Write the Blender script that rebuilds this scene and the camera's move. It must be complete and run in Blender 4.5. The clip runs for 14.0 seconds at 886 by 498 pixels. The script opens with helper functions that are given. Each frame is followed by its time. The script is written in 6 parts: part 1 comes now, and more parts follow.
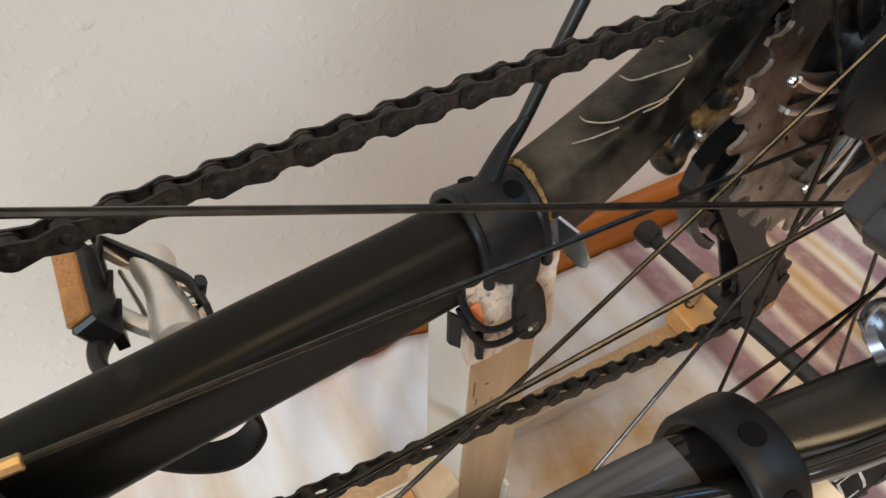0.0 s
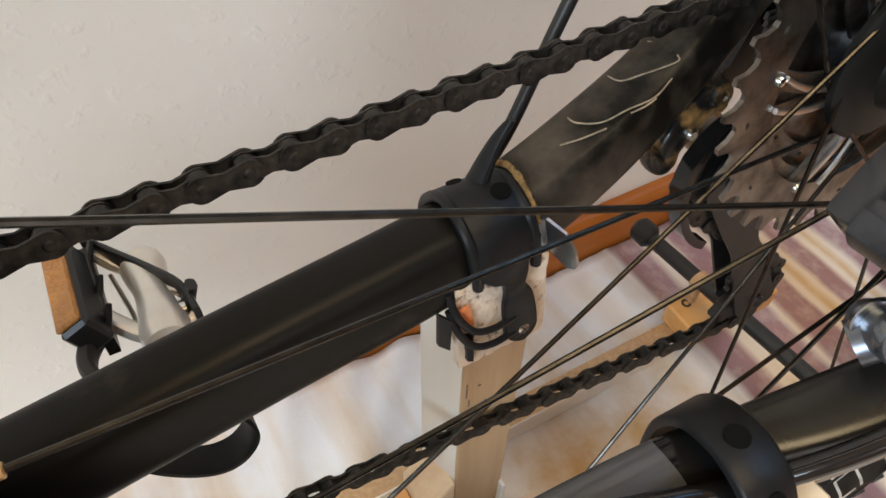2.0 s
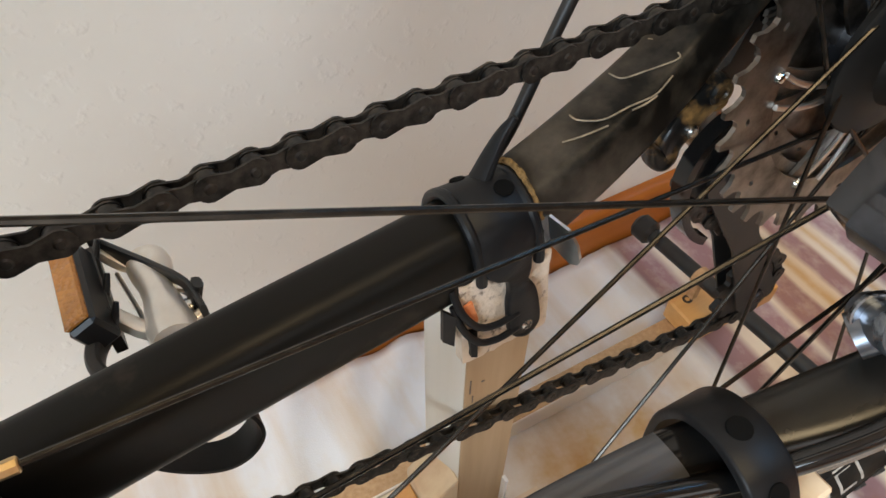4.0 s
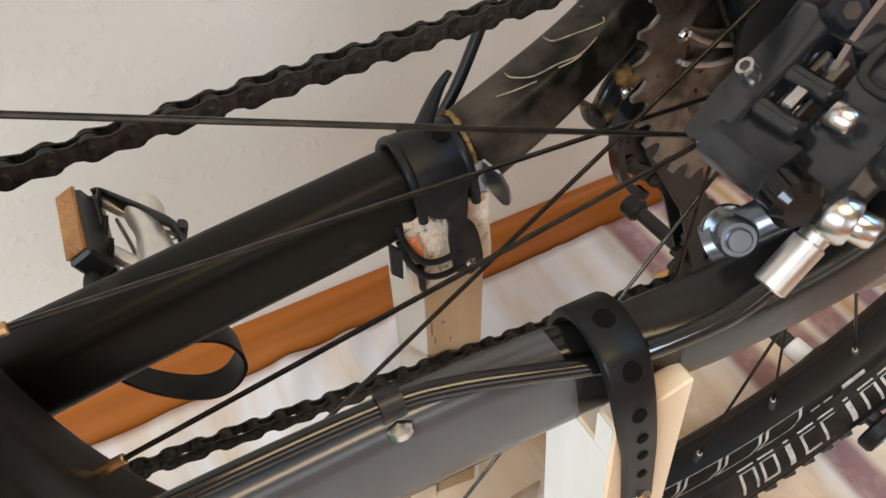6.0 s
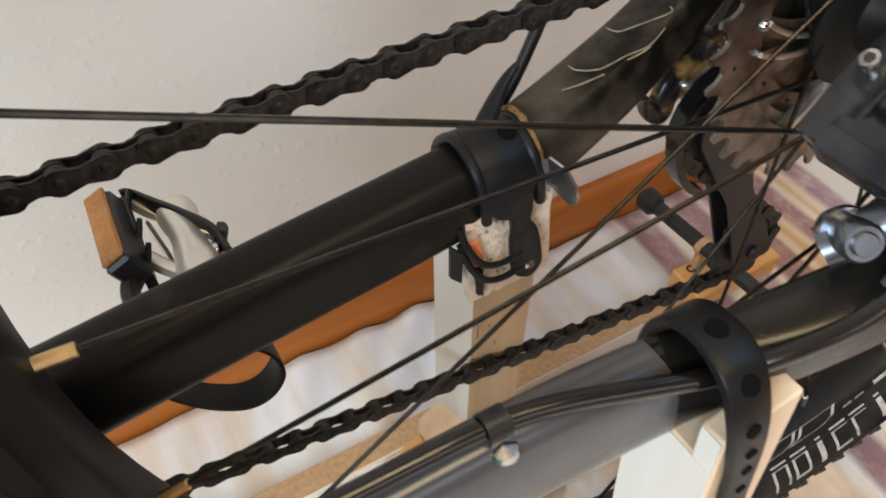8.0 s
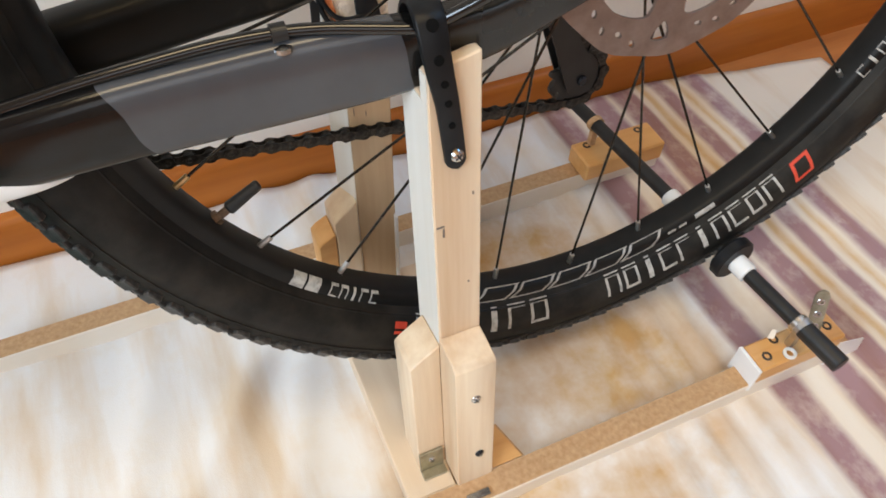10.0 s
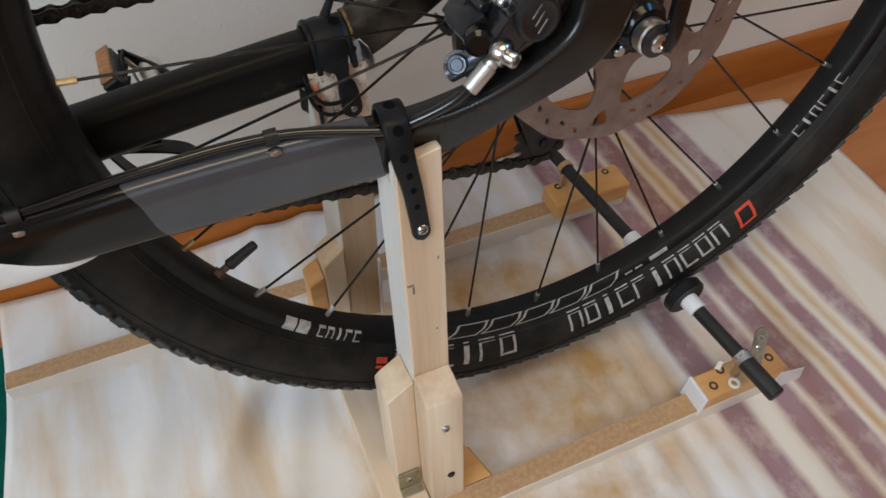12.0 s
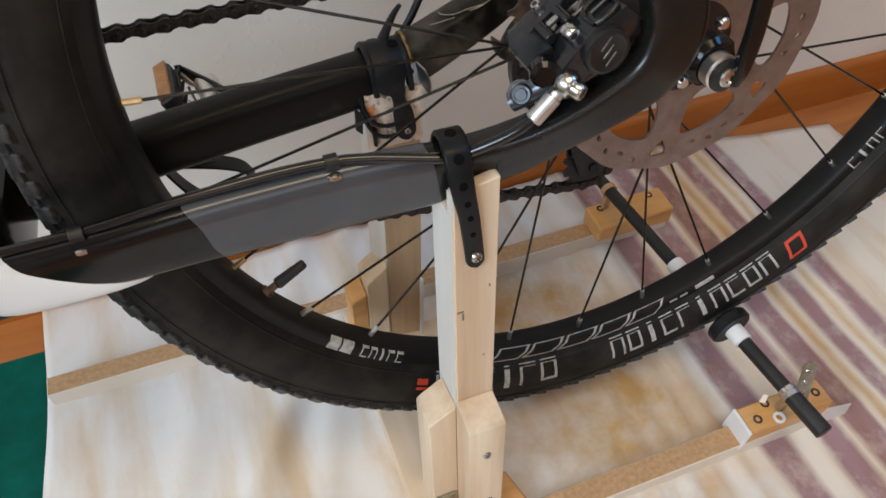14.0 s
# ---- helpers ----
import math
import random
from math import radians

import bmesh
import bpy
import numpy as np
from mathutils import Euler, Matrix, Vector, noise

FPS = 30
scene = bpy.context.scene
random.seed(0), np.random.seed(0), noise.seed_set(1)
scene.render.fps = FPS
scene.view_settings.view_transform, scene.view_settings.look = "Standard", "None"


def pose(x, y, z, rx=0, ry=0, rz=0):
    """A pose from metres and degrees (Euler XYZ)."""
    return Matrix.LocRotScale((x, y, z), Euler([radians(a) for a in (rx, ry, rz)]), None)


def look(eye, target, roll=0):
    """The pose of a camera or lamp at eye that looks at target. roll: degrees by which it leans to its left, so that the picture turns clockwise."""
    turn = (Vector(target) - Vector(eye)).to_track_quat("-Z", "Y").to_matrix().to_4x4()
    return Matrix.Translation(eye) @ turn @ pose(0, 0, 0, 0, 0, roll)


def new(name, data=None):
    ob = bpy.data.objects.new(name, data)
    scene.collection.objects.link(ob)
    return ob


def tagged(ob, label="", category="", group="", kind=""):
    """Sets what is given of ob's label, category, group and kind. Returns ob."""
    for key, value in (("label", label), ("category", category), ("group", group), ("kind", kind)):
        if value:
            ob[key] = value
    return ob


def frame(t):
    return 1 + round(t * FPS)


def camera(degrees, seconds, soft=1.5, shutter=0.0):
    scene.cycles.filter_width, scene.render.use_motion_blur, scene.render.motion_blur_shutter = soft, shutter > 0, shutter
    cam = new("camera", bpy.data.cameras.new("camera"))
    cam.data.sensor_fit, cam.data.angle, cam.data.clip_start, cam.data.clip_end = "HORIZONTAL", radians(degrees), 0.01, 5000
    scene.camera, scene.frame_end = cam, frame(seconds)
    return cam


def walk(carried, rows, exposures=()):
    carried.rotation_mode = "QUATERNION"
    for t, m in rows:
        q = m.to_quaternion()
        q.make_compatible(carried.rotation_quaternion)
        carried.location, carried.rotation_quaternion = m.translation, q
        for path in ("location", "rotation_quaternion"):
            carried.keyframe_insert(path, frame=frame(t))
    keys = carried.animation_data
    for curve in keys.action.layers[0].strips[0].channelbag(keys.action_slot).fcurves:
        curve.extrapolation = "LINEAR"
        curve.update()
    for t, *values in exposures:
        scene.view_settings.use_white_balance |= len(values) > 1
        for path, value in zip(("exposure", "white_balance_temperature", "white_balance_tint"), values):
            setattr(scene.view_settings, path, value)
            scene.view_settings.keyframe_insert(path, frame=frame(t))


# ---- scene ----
cam = camera(62.45, 14.0, shutter=0.5)
HUB = 0.398  # height of the rear axle over the floor
ROWS = [  # seconds, place from the axle, turn
    (0.0, -0.2482, -0.0923, 0.1488, 39.78, -1.26, -28.73),
    (0.5, -0.2430, -0.0936, 0.1468, 39.78, -1.33, -28.99),
    (1.0, -0.2441, -0.0916, 0.1460, 39.51, -1.22, -29.11),
    (1.5, -0.2450, -0.0924, 0.1481, 39.73, -0.77, -29.09),
    (2.0, -0.2438, -0.0934, 0.1495, 39.68, -0.89, -29.00),
    (2.5, -0.2386, -0.0949, 0.1532, 39.69, -0.43, -29.29),
    (3.0, -0.2399, -0.0938, 0.1492, 39.66, -0.56, -29.17),
    (3.2, -0.2410, -0.0937, 0.1482, 39.55, -0.69, -29.28),
    (5.5, -0.2512, -0.1121, 0.1594, 39.61, -0.07, -28.35),
    (6.0, -0.2352, -0.1463, 0.1621, 39.78, 1.15, -27.13),
    (6.5, -0.2522, -0.1492, 0.1739, 39.77, 1.00, -26.46),
    (7.0, -0.2602, -0.1186, 0.1654, 39.93, 0.56, -28.10),
    (7.5, -0.2647, -0.1082, 0.1513, 39.25, -0.50, -28.90),
    (8.0, -0.2583, -0.1196, 0.1537, 39.11, 0.11, -28.74),
    (8.5, -0.2572, -0.1568, 0.1554, 39.56, -0.28, -27.71),
    (9.0, -0.2590, -0.2149, 0.1548, 39.00, -1.77, -24.51),
    (9.2, -0.2545, -0.2421, 0.1557, 38.50, -1.78, -24.00),
    (11.3, -0.2578, -0.3761, 0.2271, 38.49, -0.41, -23.19),
    (11.5, -0.2606, -0.3673, 0.2351, 37.71, 0.06, -22.08),
    (12.0, -0.2450, -0.3467, 0.2467, 38.64, -1.39, -23.56),
    (12.5, -0.2377, -0.3515, 0.2480, 37.86, -1.13, -22.80),
    (13.0, -0.2400, -0.3469, 0.2483, 38.22, -1.31, -21.81),
    (13.5, -0.2515, -0.3390, 0.2450, 38.72, -1.28, -21.17),
    (14.0, -0.2570, -0.3292, 0.2502, 39.19, -1.16, -20.92),
]
EXPOSURES = [(0.0, 0.04, 6450, 11), (3.0, 0.03, 6450, 11), (5.5, -0.05, 6450, 11), (6.5, 0.10, 6450, 11), (7.5, -0.03, 6400, 11), (8.5, 0.07, 6350, 11), (9.2, 0.12, 6350, 11), (11.5, -0.75, 6000, 11), (13.0, -0.60, 6050, 11), (14.0, -0.49, 6070, 11)]
walk(cam, [(t, pose(x, y, z + HUB, rx, ry, rz)) for t, x, y, z, rx, ry, rz in ROWS], EXPOSURES)

from mathutils.geometry import delaunay_2d_cdt

# the bicycle and the post that it leans on tilt a little out of the upright
LEANING = Matrix.Translation((0, 0, HUB)) @ Matrix.Rotation(radians(-7.18), 4, "X") @ Matrix.Translation((0, 0, -HUB))

# ---- light ----
world = bpy.data.worlds.new("world")
scene.world = world
world.use_nodes = True
wn = world.node_tree
sky = wn.nodes.new("ShaderNodeTexSky")
sky.sky_type, sky.sun_disc = "NISHITA", False
sky.sun_elevation, sky.sun_rotation = radians(38), radians(250)
wn.links.new(sky.outputs[0], wn.nodes["Background"].inputs[0])
wn.nodes["Background"].inputs[1].default_value = 0.12

WALL_Y, WEST, EAST, SOUTH, TOP = 0.236, -2.70, 1.9, -2.7, 2.5


def window_light(name, where, target, w, h, power, colour):
    lamp = bpy.data.lights.new(name, "AREA")
    lamp.shape, lamp.size, lamp.size_y, lamp.energy, lamp.color = "RECTANGLE", w, h, power, colour
    ob = new(name, lamp)
    ob.matrix_world = look(where, target)
    return ob


window_light("west_window_daylight", (WEST + 0.05, -1.35, 1.88), (0.0, -0.15, 0.35), 1.75, 1.1, 98, (0.74, 0.89, 1.0))
window_light("south_window_daylight", (-0.2, SOUTH + 0.05, 1.62), (-0.2, 0.0, 0.45), 1.7, 1.15, 10, (1.0, 0.90, 0.75))
# Two added overhead lights, source unseen: one for gold glints, one for blue.
window_light("warm_overhead_light", (-0.20, -0.60, TOP - 0.02), (-0.20, -0.60, 0.0), 1.2, 0.86, 28, (1.0, 0.76, 0.42))
window_light("blue_overhead_light", (1.40, -0.42, TOP - 0.02), (1.40, -0.42, 0.0), 0.56, 0.90, 18, (0.20, 0.55, 1.0))

# ---- materials ----


def material(name, colour, rough=0.5, metal=0.0, spec=0.5):
    m = bpy.data.materials.new(name)
    m.use_nodes = True
    b = m.node_tree.nodes["Principled BSDF"]
    b.inputs["Base Color"].default_value = (*colour, 1)
    b.inputs["Roughness"].default_value = rough
    b.inputs["Metallic"].default_value = metal
    b.inputs["Specular IOR Level"].default_value = spec
    return m


def node(m, kind, **values):
    n = m.node_tree.nodes.new(kind)
    for key, v in values.items():
        n.inputs[key.replace("_", " ")].default_value = v
    return n


def link(m, a, out, b, inp):
    m.node_tree.links.new(a.outputs[out], b.inputs[inp])


def coords(m, scale=(1, 1, 1), turn=(0, 0, 0)):
    tc = node(m, "ShaderNodeTexCoord")
    mp = node(m, "ShaderNodeMapping")
    mp.inputs["Scale"].default_value = scale
    mp.inputs["Rotation"].default_value = [radians(a) for a in turn]
    link(m, tc, "Object", mp, "Vector")
    return mp


def mottled(m, c1, c2, scale, detail=4, stretch=(1, 1, 1), lo=0.3, hi=0.7, turn=(0, 0, 0)):
    """Two colours mixed by a noise of that size, wired into the base colour."""
    mp = coords(m, stretch, turn)
    nz = node(m, "ShaderNodeTexNoise", Scale=scale, Detail=detail, Roughness=0.6)
    link(m, mp, 0, nz, "Vector")
    ramp = node(m, "ShaderNodeValToRGB")
    ramp.color_ramp.elements[0].position, ramp.color_ramp.elements[1].position = lo, hi
    ramp.color_ramp.elements[0].color, ramp.color_ramp.elements[1].color = (*c1, 1), (*c2, 1)
    link(m, nz, "Fac", ramp, "Fac")
    link(m, ramp, "Color", m.node_tree.nodes["Principled BSDF"], "Base Color")
    return ramp


def bump(m, scale, strength, distance, detail=3, stretch=(1, 1, 1), kind="ShaderNodeTexNoise", previous=None):
    mp = coords(m, stretch)
    nz = node(m, kind, Scale=scale)
    if kind == "ShaderNodeTexNoise":
        nz.inputs["Detail"].default_value = detail
    link(m, mp, 0, nz, "Vector")
    bp = node(m, "ShaderNodeBump", Strength=strength, Distance=distance)
    link(m, nz, 0, bp, "Height")
    if previous:
        link(m, previous, "Normal", bp, "Normal")
    link(m, bp, "Normal", m.node_tree.nodes["Principled BSDF"], "Normal")
    return bp


def rough_noise(m, scale, lo, hi):
    mp = coords(m)
    nz = node(m, "ShaderNodeTexNoise", Scale=scale, Detail=4)
    link(m, mp, 0, nz, "Vector")
    mr = node(m, "ShaderNodeMapRange")
    mr.inputs["To Min"].default_value, mr.inputs["To Max"].default_value = lo, hi
    link(m, nz, "Fac", mr, "Value")
    link(m, mr, 0, m.node_tree.nodes["Principled BSDF"], "Roughness")


PLASTER = material("plaster", (0.80, 0.78, 0.745), 0.85, spec=0.2)
mottled(PLASTER, (0.79, 0.758, 0.705), (0.835, 0.812, 0.772), 5)


def dabs(m, scale, lo, hi, strength, distance):
    """Sparse raised dabs: only the peaks of a noise stand out."""
    nz = node(m, "ShaderNodeTexNoise", Scale=scale, Detail=2.5)
    link(m, coords(m), 0, nz, "Vector")
    mr = node(m, "ShaderNodeMapRange")
    mr.interpolation_type = "SMOOTHSTEP"
    mr.inputs["From Min"].default_value, mr.inputs["From Max"].default_value = lo, hi
    link(m, nz, "Fac", mr, "Value")
    bp = node(m, "ShaderNodeBump", Strength=strength, Distance=distance)
    link(m, mr, 0, bp, "Height")
    link(m, bp, "Normal", m.node_tree.nodes["Principled BSDF"], "Normal")
    return bp


b0 = dabs(PLASTER, 105, 0.56, 0.80, 0.24, 0.0014)
bump(PLASTER, 30, 0.12, 0.004, 2, previous=b0)
# Brown for the unseen walls and ceiling, chosen to darken and warm reflections.
BROWN_WALL = material("brown_reflection_wall", (0.34, 0.24, 0.17), 0.7)
mottled(BROWN_WALL, (0.30, 0.205, 0.145), (0.40, 0.29, 0.21), 2)
CEILING = material("warm_reflection_ceiling", (0.30, 0.18, 0.09), 0.6)
mottled(CEILING, (0.25, 0.15, 0.075), (0.37, 0.235, 0.14), 5, 5, (0.3, 5, 1))
OAK = material("varnished_orange_wood", (0.42, 0.15, 0.035), 0.42, spec=0.28)
mottled(OAK, (0.30, 0.084, 0.010), (0.43, 0.138, 0.020), 9, 6, (0.35, 4, 4))
bump(OAK, 30, 0.1, 0.001, 4, (0.3, 5, 5))
PARQUET = material("parquet", (0.45, 0.17, 0.05), 0.4)
mottled(PARQUET, (0.36, 0.12, 0.028), (0.52, 0.20, 0.055), 8, 6, (0.4, 5, 5))
PINE = material("pale_pine", (0.74, 0.56, 0.37), 0.6, spec=0.3)
mottled(PINE, (0.60, 0.41, 0.25), (0.79, 0.65, 0.48), 7, 6, (6, 6, 0.3), 0.3, 0.66)
bump(PINE, 60, 0.2, 0.0008, 4, (4, 4, 0.3))
# Darker pine for the far post: its shaded front is put into the colour.
PINE_D = material("shaded_brown_pine", (0.52, 0.36, 0.22), 0.6, spec=0.3)
mottled(PINE_D, (0.38, 0.245, 0.135), (0.58, 0.42, 0.26), 7, 6, (6, 6, 0.3), 0.3, 0.7)
bump(PINE_D, 40, 0.15, 0.001, 4, (5, 5, 0.4))
# Paler pine for post sides: the west window's light is in the colour.
LIT_PINE = material("window_lit_pine", (0.82, 0.79, 0.72), 0.6, spec=0.3)
mottled(LIT_PINE, (0.76, 0.72, 0.64), (0.84, 0.815, 0.76), 7, 6, (6, 6, 0.3))
PINE_Y = material("pale_pine_flat", (0.74, 0.56, 0.37), 0.6, spec=0.3)
mottled(PINE_Y, (0.66, 0.51, 0.36), (0.78, 0.65, 0.50), 7, 6, (6, 0.35, 6), 0.25, 0.75)
BEECH = material("orange_beech", (0.68, 0.36, 0.12), 0.45)
mottled(BEECH, (0.60, 0.30, 0.09), (0.74, 0.42, 0.16), 10, 6, (0.5, 6, 6))
CHIP = material("raw_chipboard", (0.5, 0.33, 0.18), 0.85, spec=0.2)
mottled(CHIP, (0.42, 0.245, 0.12), (0.56, 0.365, 0.20), 240, 5)
bump(CHIP, 300, 0.5, 0.001, 4)
MELAMINE = material("white_melamine", (0.80, 0.79, 0.78), 0.35)
mottled(MELAMINE, (0.75, 0.74, 0.73), (0.82, 0.81, 0.80), 14)
# White laminate tinted tan: the shade on the rail sides is in the colour.
WARM_LAMINATE = material("shade_tinted_laminate", (0.78, 0.70, 0.60), 0.4)
mottled(WARM_LAMINATE, (0.72, 0.62, 0.50), (0.82, 0.75, 0.66), 10)
DERAIL = material("muddy_derailleur", (0.02, 0.02, 0.02), 0.32)
mottled(DERAIL, (0.008, 0.008, 0.008), (0.30, 0.17, 0.06), 42, 5, lo=0.50, hi=0.62)
WHITE = material("white_paint", (0.82, 0.82, 0.81), 0.3)
mottled(WHITE, (0.79, 0.79, 0.78), (0.84, 0.84, 0.83), 12)
CARBON = material("gloss_black_paint", (0.005, 0.005, 0.005), 0.16, spec=0.36)
mottled(CARBON, (0.004, 0.004, 0.0045), (0.010, 0.0095, 0.009), 25)
rough_noise(CARBON, 40, 0.08, 0.20)
GLOSS = material("gloss_black_hose", (0.006, 0.006, 0.006), 0.14, spec=0.6)
mottled(GLOSS, (0.004, 0.004, 0.0045), (0.010, 0.0095, 0.009), 25)
MUDDY = material("dusty_black_paint", (0.02, 0.02, 0.02), 0.45, spec=0.16)
mud = mottled(MUDDY, (0.007, 0.0062, 0.0050), (0.120, 0.098, 0.074), 24, 6, lo=0.43, hi=0.76)


def mud_limit(m, ramp):
    """Keeps the mud to the rear of the stay, where the tyre throws it."""
    sep = node(m, "ShaderNodeSeparateXYZ")
    link(m, coords(m), 0, sep, 0)
    rng = node(m, "ShaderNodeMapRange")
    rng.inputs["From Min"].default_value, rng.inputs["From Max"].default_value = -0.150, -0.118
    rng.inputs["To Min"].default_value = 0.70
    link(m, sep, "X", rng, "Value")
    old = ramp.inputs["Fac"].links[0].from_socket
    mul = node(m, "ShaderNodeMath")
    mul.operation = "MULTIPLY"
    m.node_tree.links.new(old, mul.inputs[0])
    m.node_tree.links.new(rng.outputs[0], mul.inputs[1])
    m.node_tree.links.new(mul.outputs[0], ramp.inputs["Fac"])


mud_limit(MUDDY, mud)
rough_noise(MUDDY, 40, 0.30, 0.50)
MUDCAKE = material("ochre_mud_cake", (0.2, 0.12, 0.05), 0.9, spec=0.1)
mottled(MUDCAKE, (0.05, 0.032, 0.016), (0.30, 0.185, 0.075), 220, 6, lo=0.35, hi=0.62)
bump(MUDCAKE, 500, 0.8, 0.002, 4)
GREY = material("grey_foil", (0.085, 0.085, 0.095), 0.16)
mottled(GREY, (0.056, 0.058, 0.064), (0.073, 0.075, 0.081), 18)
# Black paint lifted towards olive: the room's reflection is put into the colour.
SHEEN_BLACK = material("black_paint_room_sheen", (0.03, 0.028, 0.023), 0.26)
mottled(SHEEN_BLACK, (0.008, 0.0078, 0.0072), (0.014, 0.0132, 0.0115), 30)
rough_noise(SHEEN_BLACK, 40, 0.20, 0.32)
RUBBER = material("black_rubber", (0.013, 0.0135, 0.015), 0.42, spec=0.22)
mottled(RUBBER, (0.006, 0.0064, 0.0075), (0.013, 0.0134, 0.0145), 60)
bump(RUBBER, 400, 0.15, 0.0005)
TYRE = material("dusty_tyre_rubber", (0.03, 0.029, 0.028), 0.55, spec=0.26)
mottled(TYRE, (0.006, 0.0058, 0.0055), (0.030, 0.0265, 0.0215), 34, 6, lo=0.38, hi=0.74)
bump(TYRE, 220, 0.25, 0.0008)
TREAD = material("scuffed_tread_rubber", (0.045, 0.043, 0.041), 0.45, spec=0.35)
mottled(TREAD, (0.018, 0.017, 0.016), (0.075, 0.070, 0.066), 160, 4, lo=0.40, hi=0.80)
bump(TREAD, 500, 0.3, 0.0008, 3)
VALVE = material("tarnished_valve_brass", (0.16, 0.10, 0.06), 0.4, 0.7)
mottled(VALVE, (0.09, 0.055, 0.035), (0.22, 0.15, 0.10), 300)
RIM = material("black_anodised", (0.012, 0.012, 0.012), 0.48, spec=0.25)
mottled(RIM, (0.005, 0.005, 0.005), (0.011, 0.0105, 0.010), 50)
SPOKE = material("black_spoke", (0.03, 0.028, 0.026), 0.24, 0.85)
mottled(SPOKE, (0.022, 0.020, 0.018), (0.07, 0.062, 0.052), 120)
STEEL = material("polished_steel", (0.62, 0.62, 0.62), 0.22, 1.0)
mottled(STEEL, (0.52, 0.52, 0.52), (0.68, 0.68, 0.67), 90)
rough_noise(STEEL, 150, 0.14, 0.34)
ALU = material("silver_aluminium", (0.72, 0.70, 0.67), 0.36, 1.0)
mottled(ALU, (0.60, 0.58, 0.55), (0.78, 0.76, 0.73), 60)
BLACKANO = material("black_gloss_casting", (0.014, 0.015, 0.017), 0.2, 0.0, 0.62)
mottled(BLACKANO, (0.006, 0.0065, 0.008), (0.016, 0.017, 0.019), 60)
rough_noise(BLACKANO, 70, 0.10, 0.26)
BRASS = material("brass", (0.75, 0.52, 0.26), 0.3, 1.0)
mottled(BRASS, (0.65, 0.44, 0.20), (0.80, 0.60, 0.34), 200)
ROTOR = material("used_rotor_steel", (0.36, 0.29, 0.26), 0.5, 0.8)
mottled(ROTOR, (0.22, 0.165, 0.14), (0.35, 0.285, 0.255), 60, 6)
COG = material("dirty_sprocket_steel", (0.26, 0.23, 0.20), 0.42, 1.0)
mottled(COG, (0.065, 0.053, 0.042), (0.30, 0.275, 0.25), 70, 6, lo=0.30, hi=0.62)
rough_noise(COG, 120, 0.25, 0.55)
LINK = material("oily_chain_steel", (0.045, 0.043, 0.041), 0.42, 0.5)
mottled(LINK, (0.006, 0.0055, 0.005), (0.062, 0.054, 0.046), 190, 6, lo=0.40, hi=0.70)
rough_noise(LINK, 260, 0.28, 0.6)
DARK = material("black_plastic", (0.014, 0.014, 0.015), 0.42)
mottled(DARK, (0.006, 0.006, 0.0065), (0.015, 0.0145, 0.014), 60)
GUN = material("dark_anodised_metal", (0.06, 0.065, 0.075), 0.26, 0.7)
mottled(GUN, (0.024, 0.025, 0.029), (0.062, 0.066, 0.075), 60)
LUG = material("blue_grey_forged_metal", (0.16, 0.18, 0.21), 0.3, 0.9)
mottled(LUG, (0.12, 0.135, 0.16), (0.22, 0.24, 0.27), 90)
rough_noise(LUG, 80, 0.2, 0.38)
AMBER = material("amber_reflector", (0.50, 0.20, 0.035), 0.25)
mottled(AMBER, (0.24, 0.085, 0.012), (0.46, 0.19, 0.035), 40, 5)
bump(AMBER, 500, 0.5, 0.001, kind="ShaderNodeTexVoronoi")
BRACKET = material("polished_grey_metal", (0.30, 0.32, 0.35), 0.2, 1.0)
mottled(BRACKET, (0.22, 0.235, 0.26), (0.38, 0.40, 0.44), 50)
IVORY = material("scratched_lacquer", (0.5, 0.42, 0.3), 0.6)
mottled(IVORY, (0.16, 0.125, 0.08), (0.38, 0.31, 0.22), 260)
PEDAL = material("cast_silver_alloy", (0.78, 0.73, 0.66), 0.3, 0.55)
mottled(PEDAL, (0.68, 0.63, 0.56), (0.84, 0.79, 0.72), 50)
ZINC = material("zinc_plate", (0.55, 0.56, 0.58), 0.32, 1.0)
mottled(ZINC, (0.45, 0.46, 0.48), (0.65, 0.66, 0.68), 80)
ORANGE = material("orange_paint", (0.75, 0.22, 0.06), 0.6)
mottled(ORANGE, (0.62, 0.17, 0.05), (0.80, 0.30, 0.12), 200)
SOCKET = material("grimy_socket", (0.05, 0.035, 0.025), 0.6)
mottled(SOCKET, (0.02, 0.014, 0.01), (0.075, 0.05, 0.035), 300)
PENCIL = material("pencil_grey", (0.16, 0.13, 0.11), 0.7)
mottled(PENCIL, (0.10, 0.08, 0.07), (0.26, 0.21, 0.17), 400)
TABZINC = material("yellow_zinc_plate", (0.42, 0.40, 0.30), 0.42, 0.85)
mottled(TABZINC, (0.30, 0.28, 0.20), (0.48, 0.46, 0.37), 150)
PRINT = material("white_print", (0.62, 0.62, 0.60), 0.6)
mottled(PRINT, (0.24, 0.235, 0.22), (0.47, 0.46, 0.43), 220, lo=0.3, hi=0.55)
RED = material("red_print", (0.62, 0.06, 0.03), 0.5)
mottled(RED, (0.55, 0.05, 0.025), (0.68, 0.08, 0.04), 200)
GREEN = material("green_mat", (0.0, 0.16, 0.10), 0.7, spec=0.15)
mottled(GREEN, (0.0, 0.068, 0.050), (0.001, 0.108, 0.080), 30)
bump(GREEN, 300, 0.2, 0.0006)
MUDWOOD = material("chipped_pale_wood", (0.6, 0.5, 0.4), 0.8)
mottled(MUDWOOD, (0.16, 0.11, 0.08), (0.72, 0.60, 0.48), 230, 6, lo=0.30, hi=0.44)
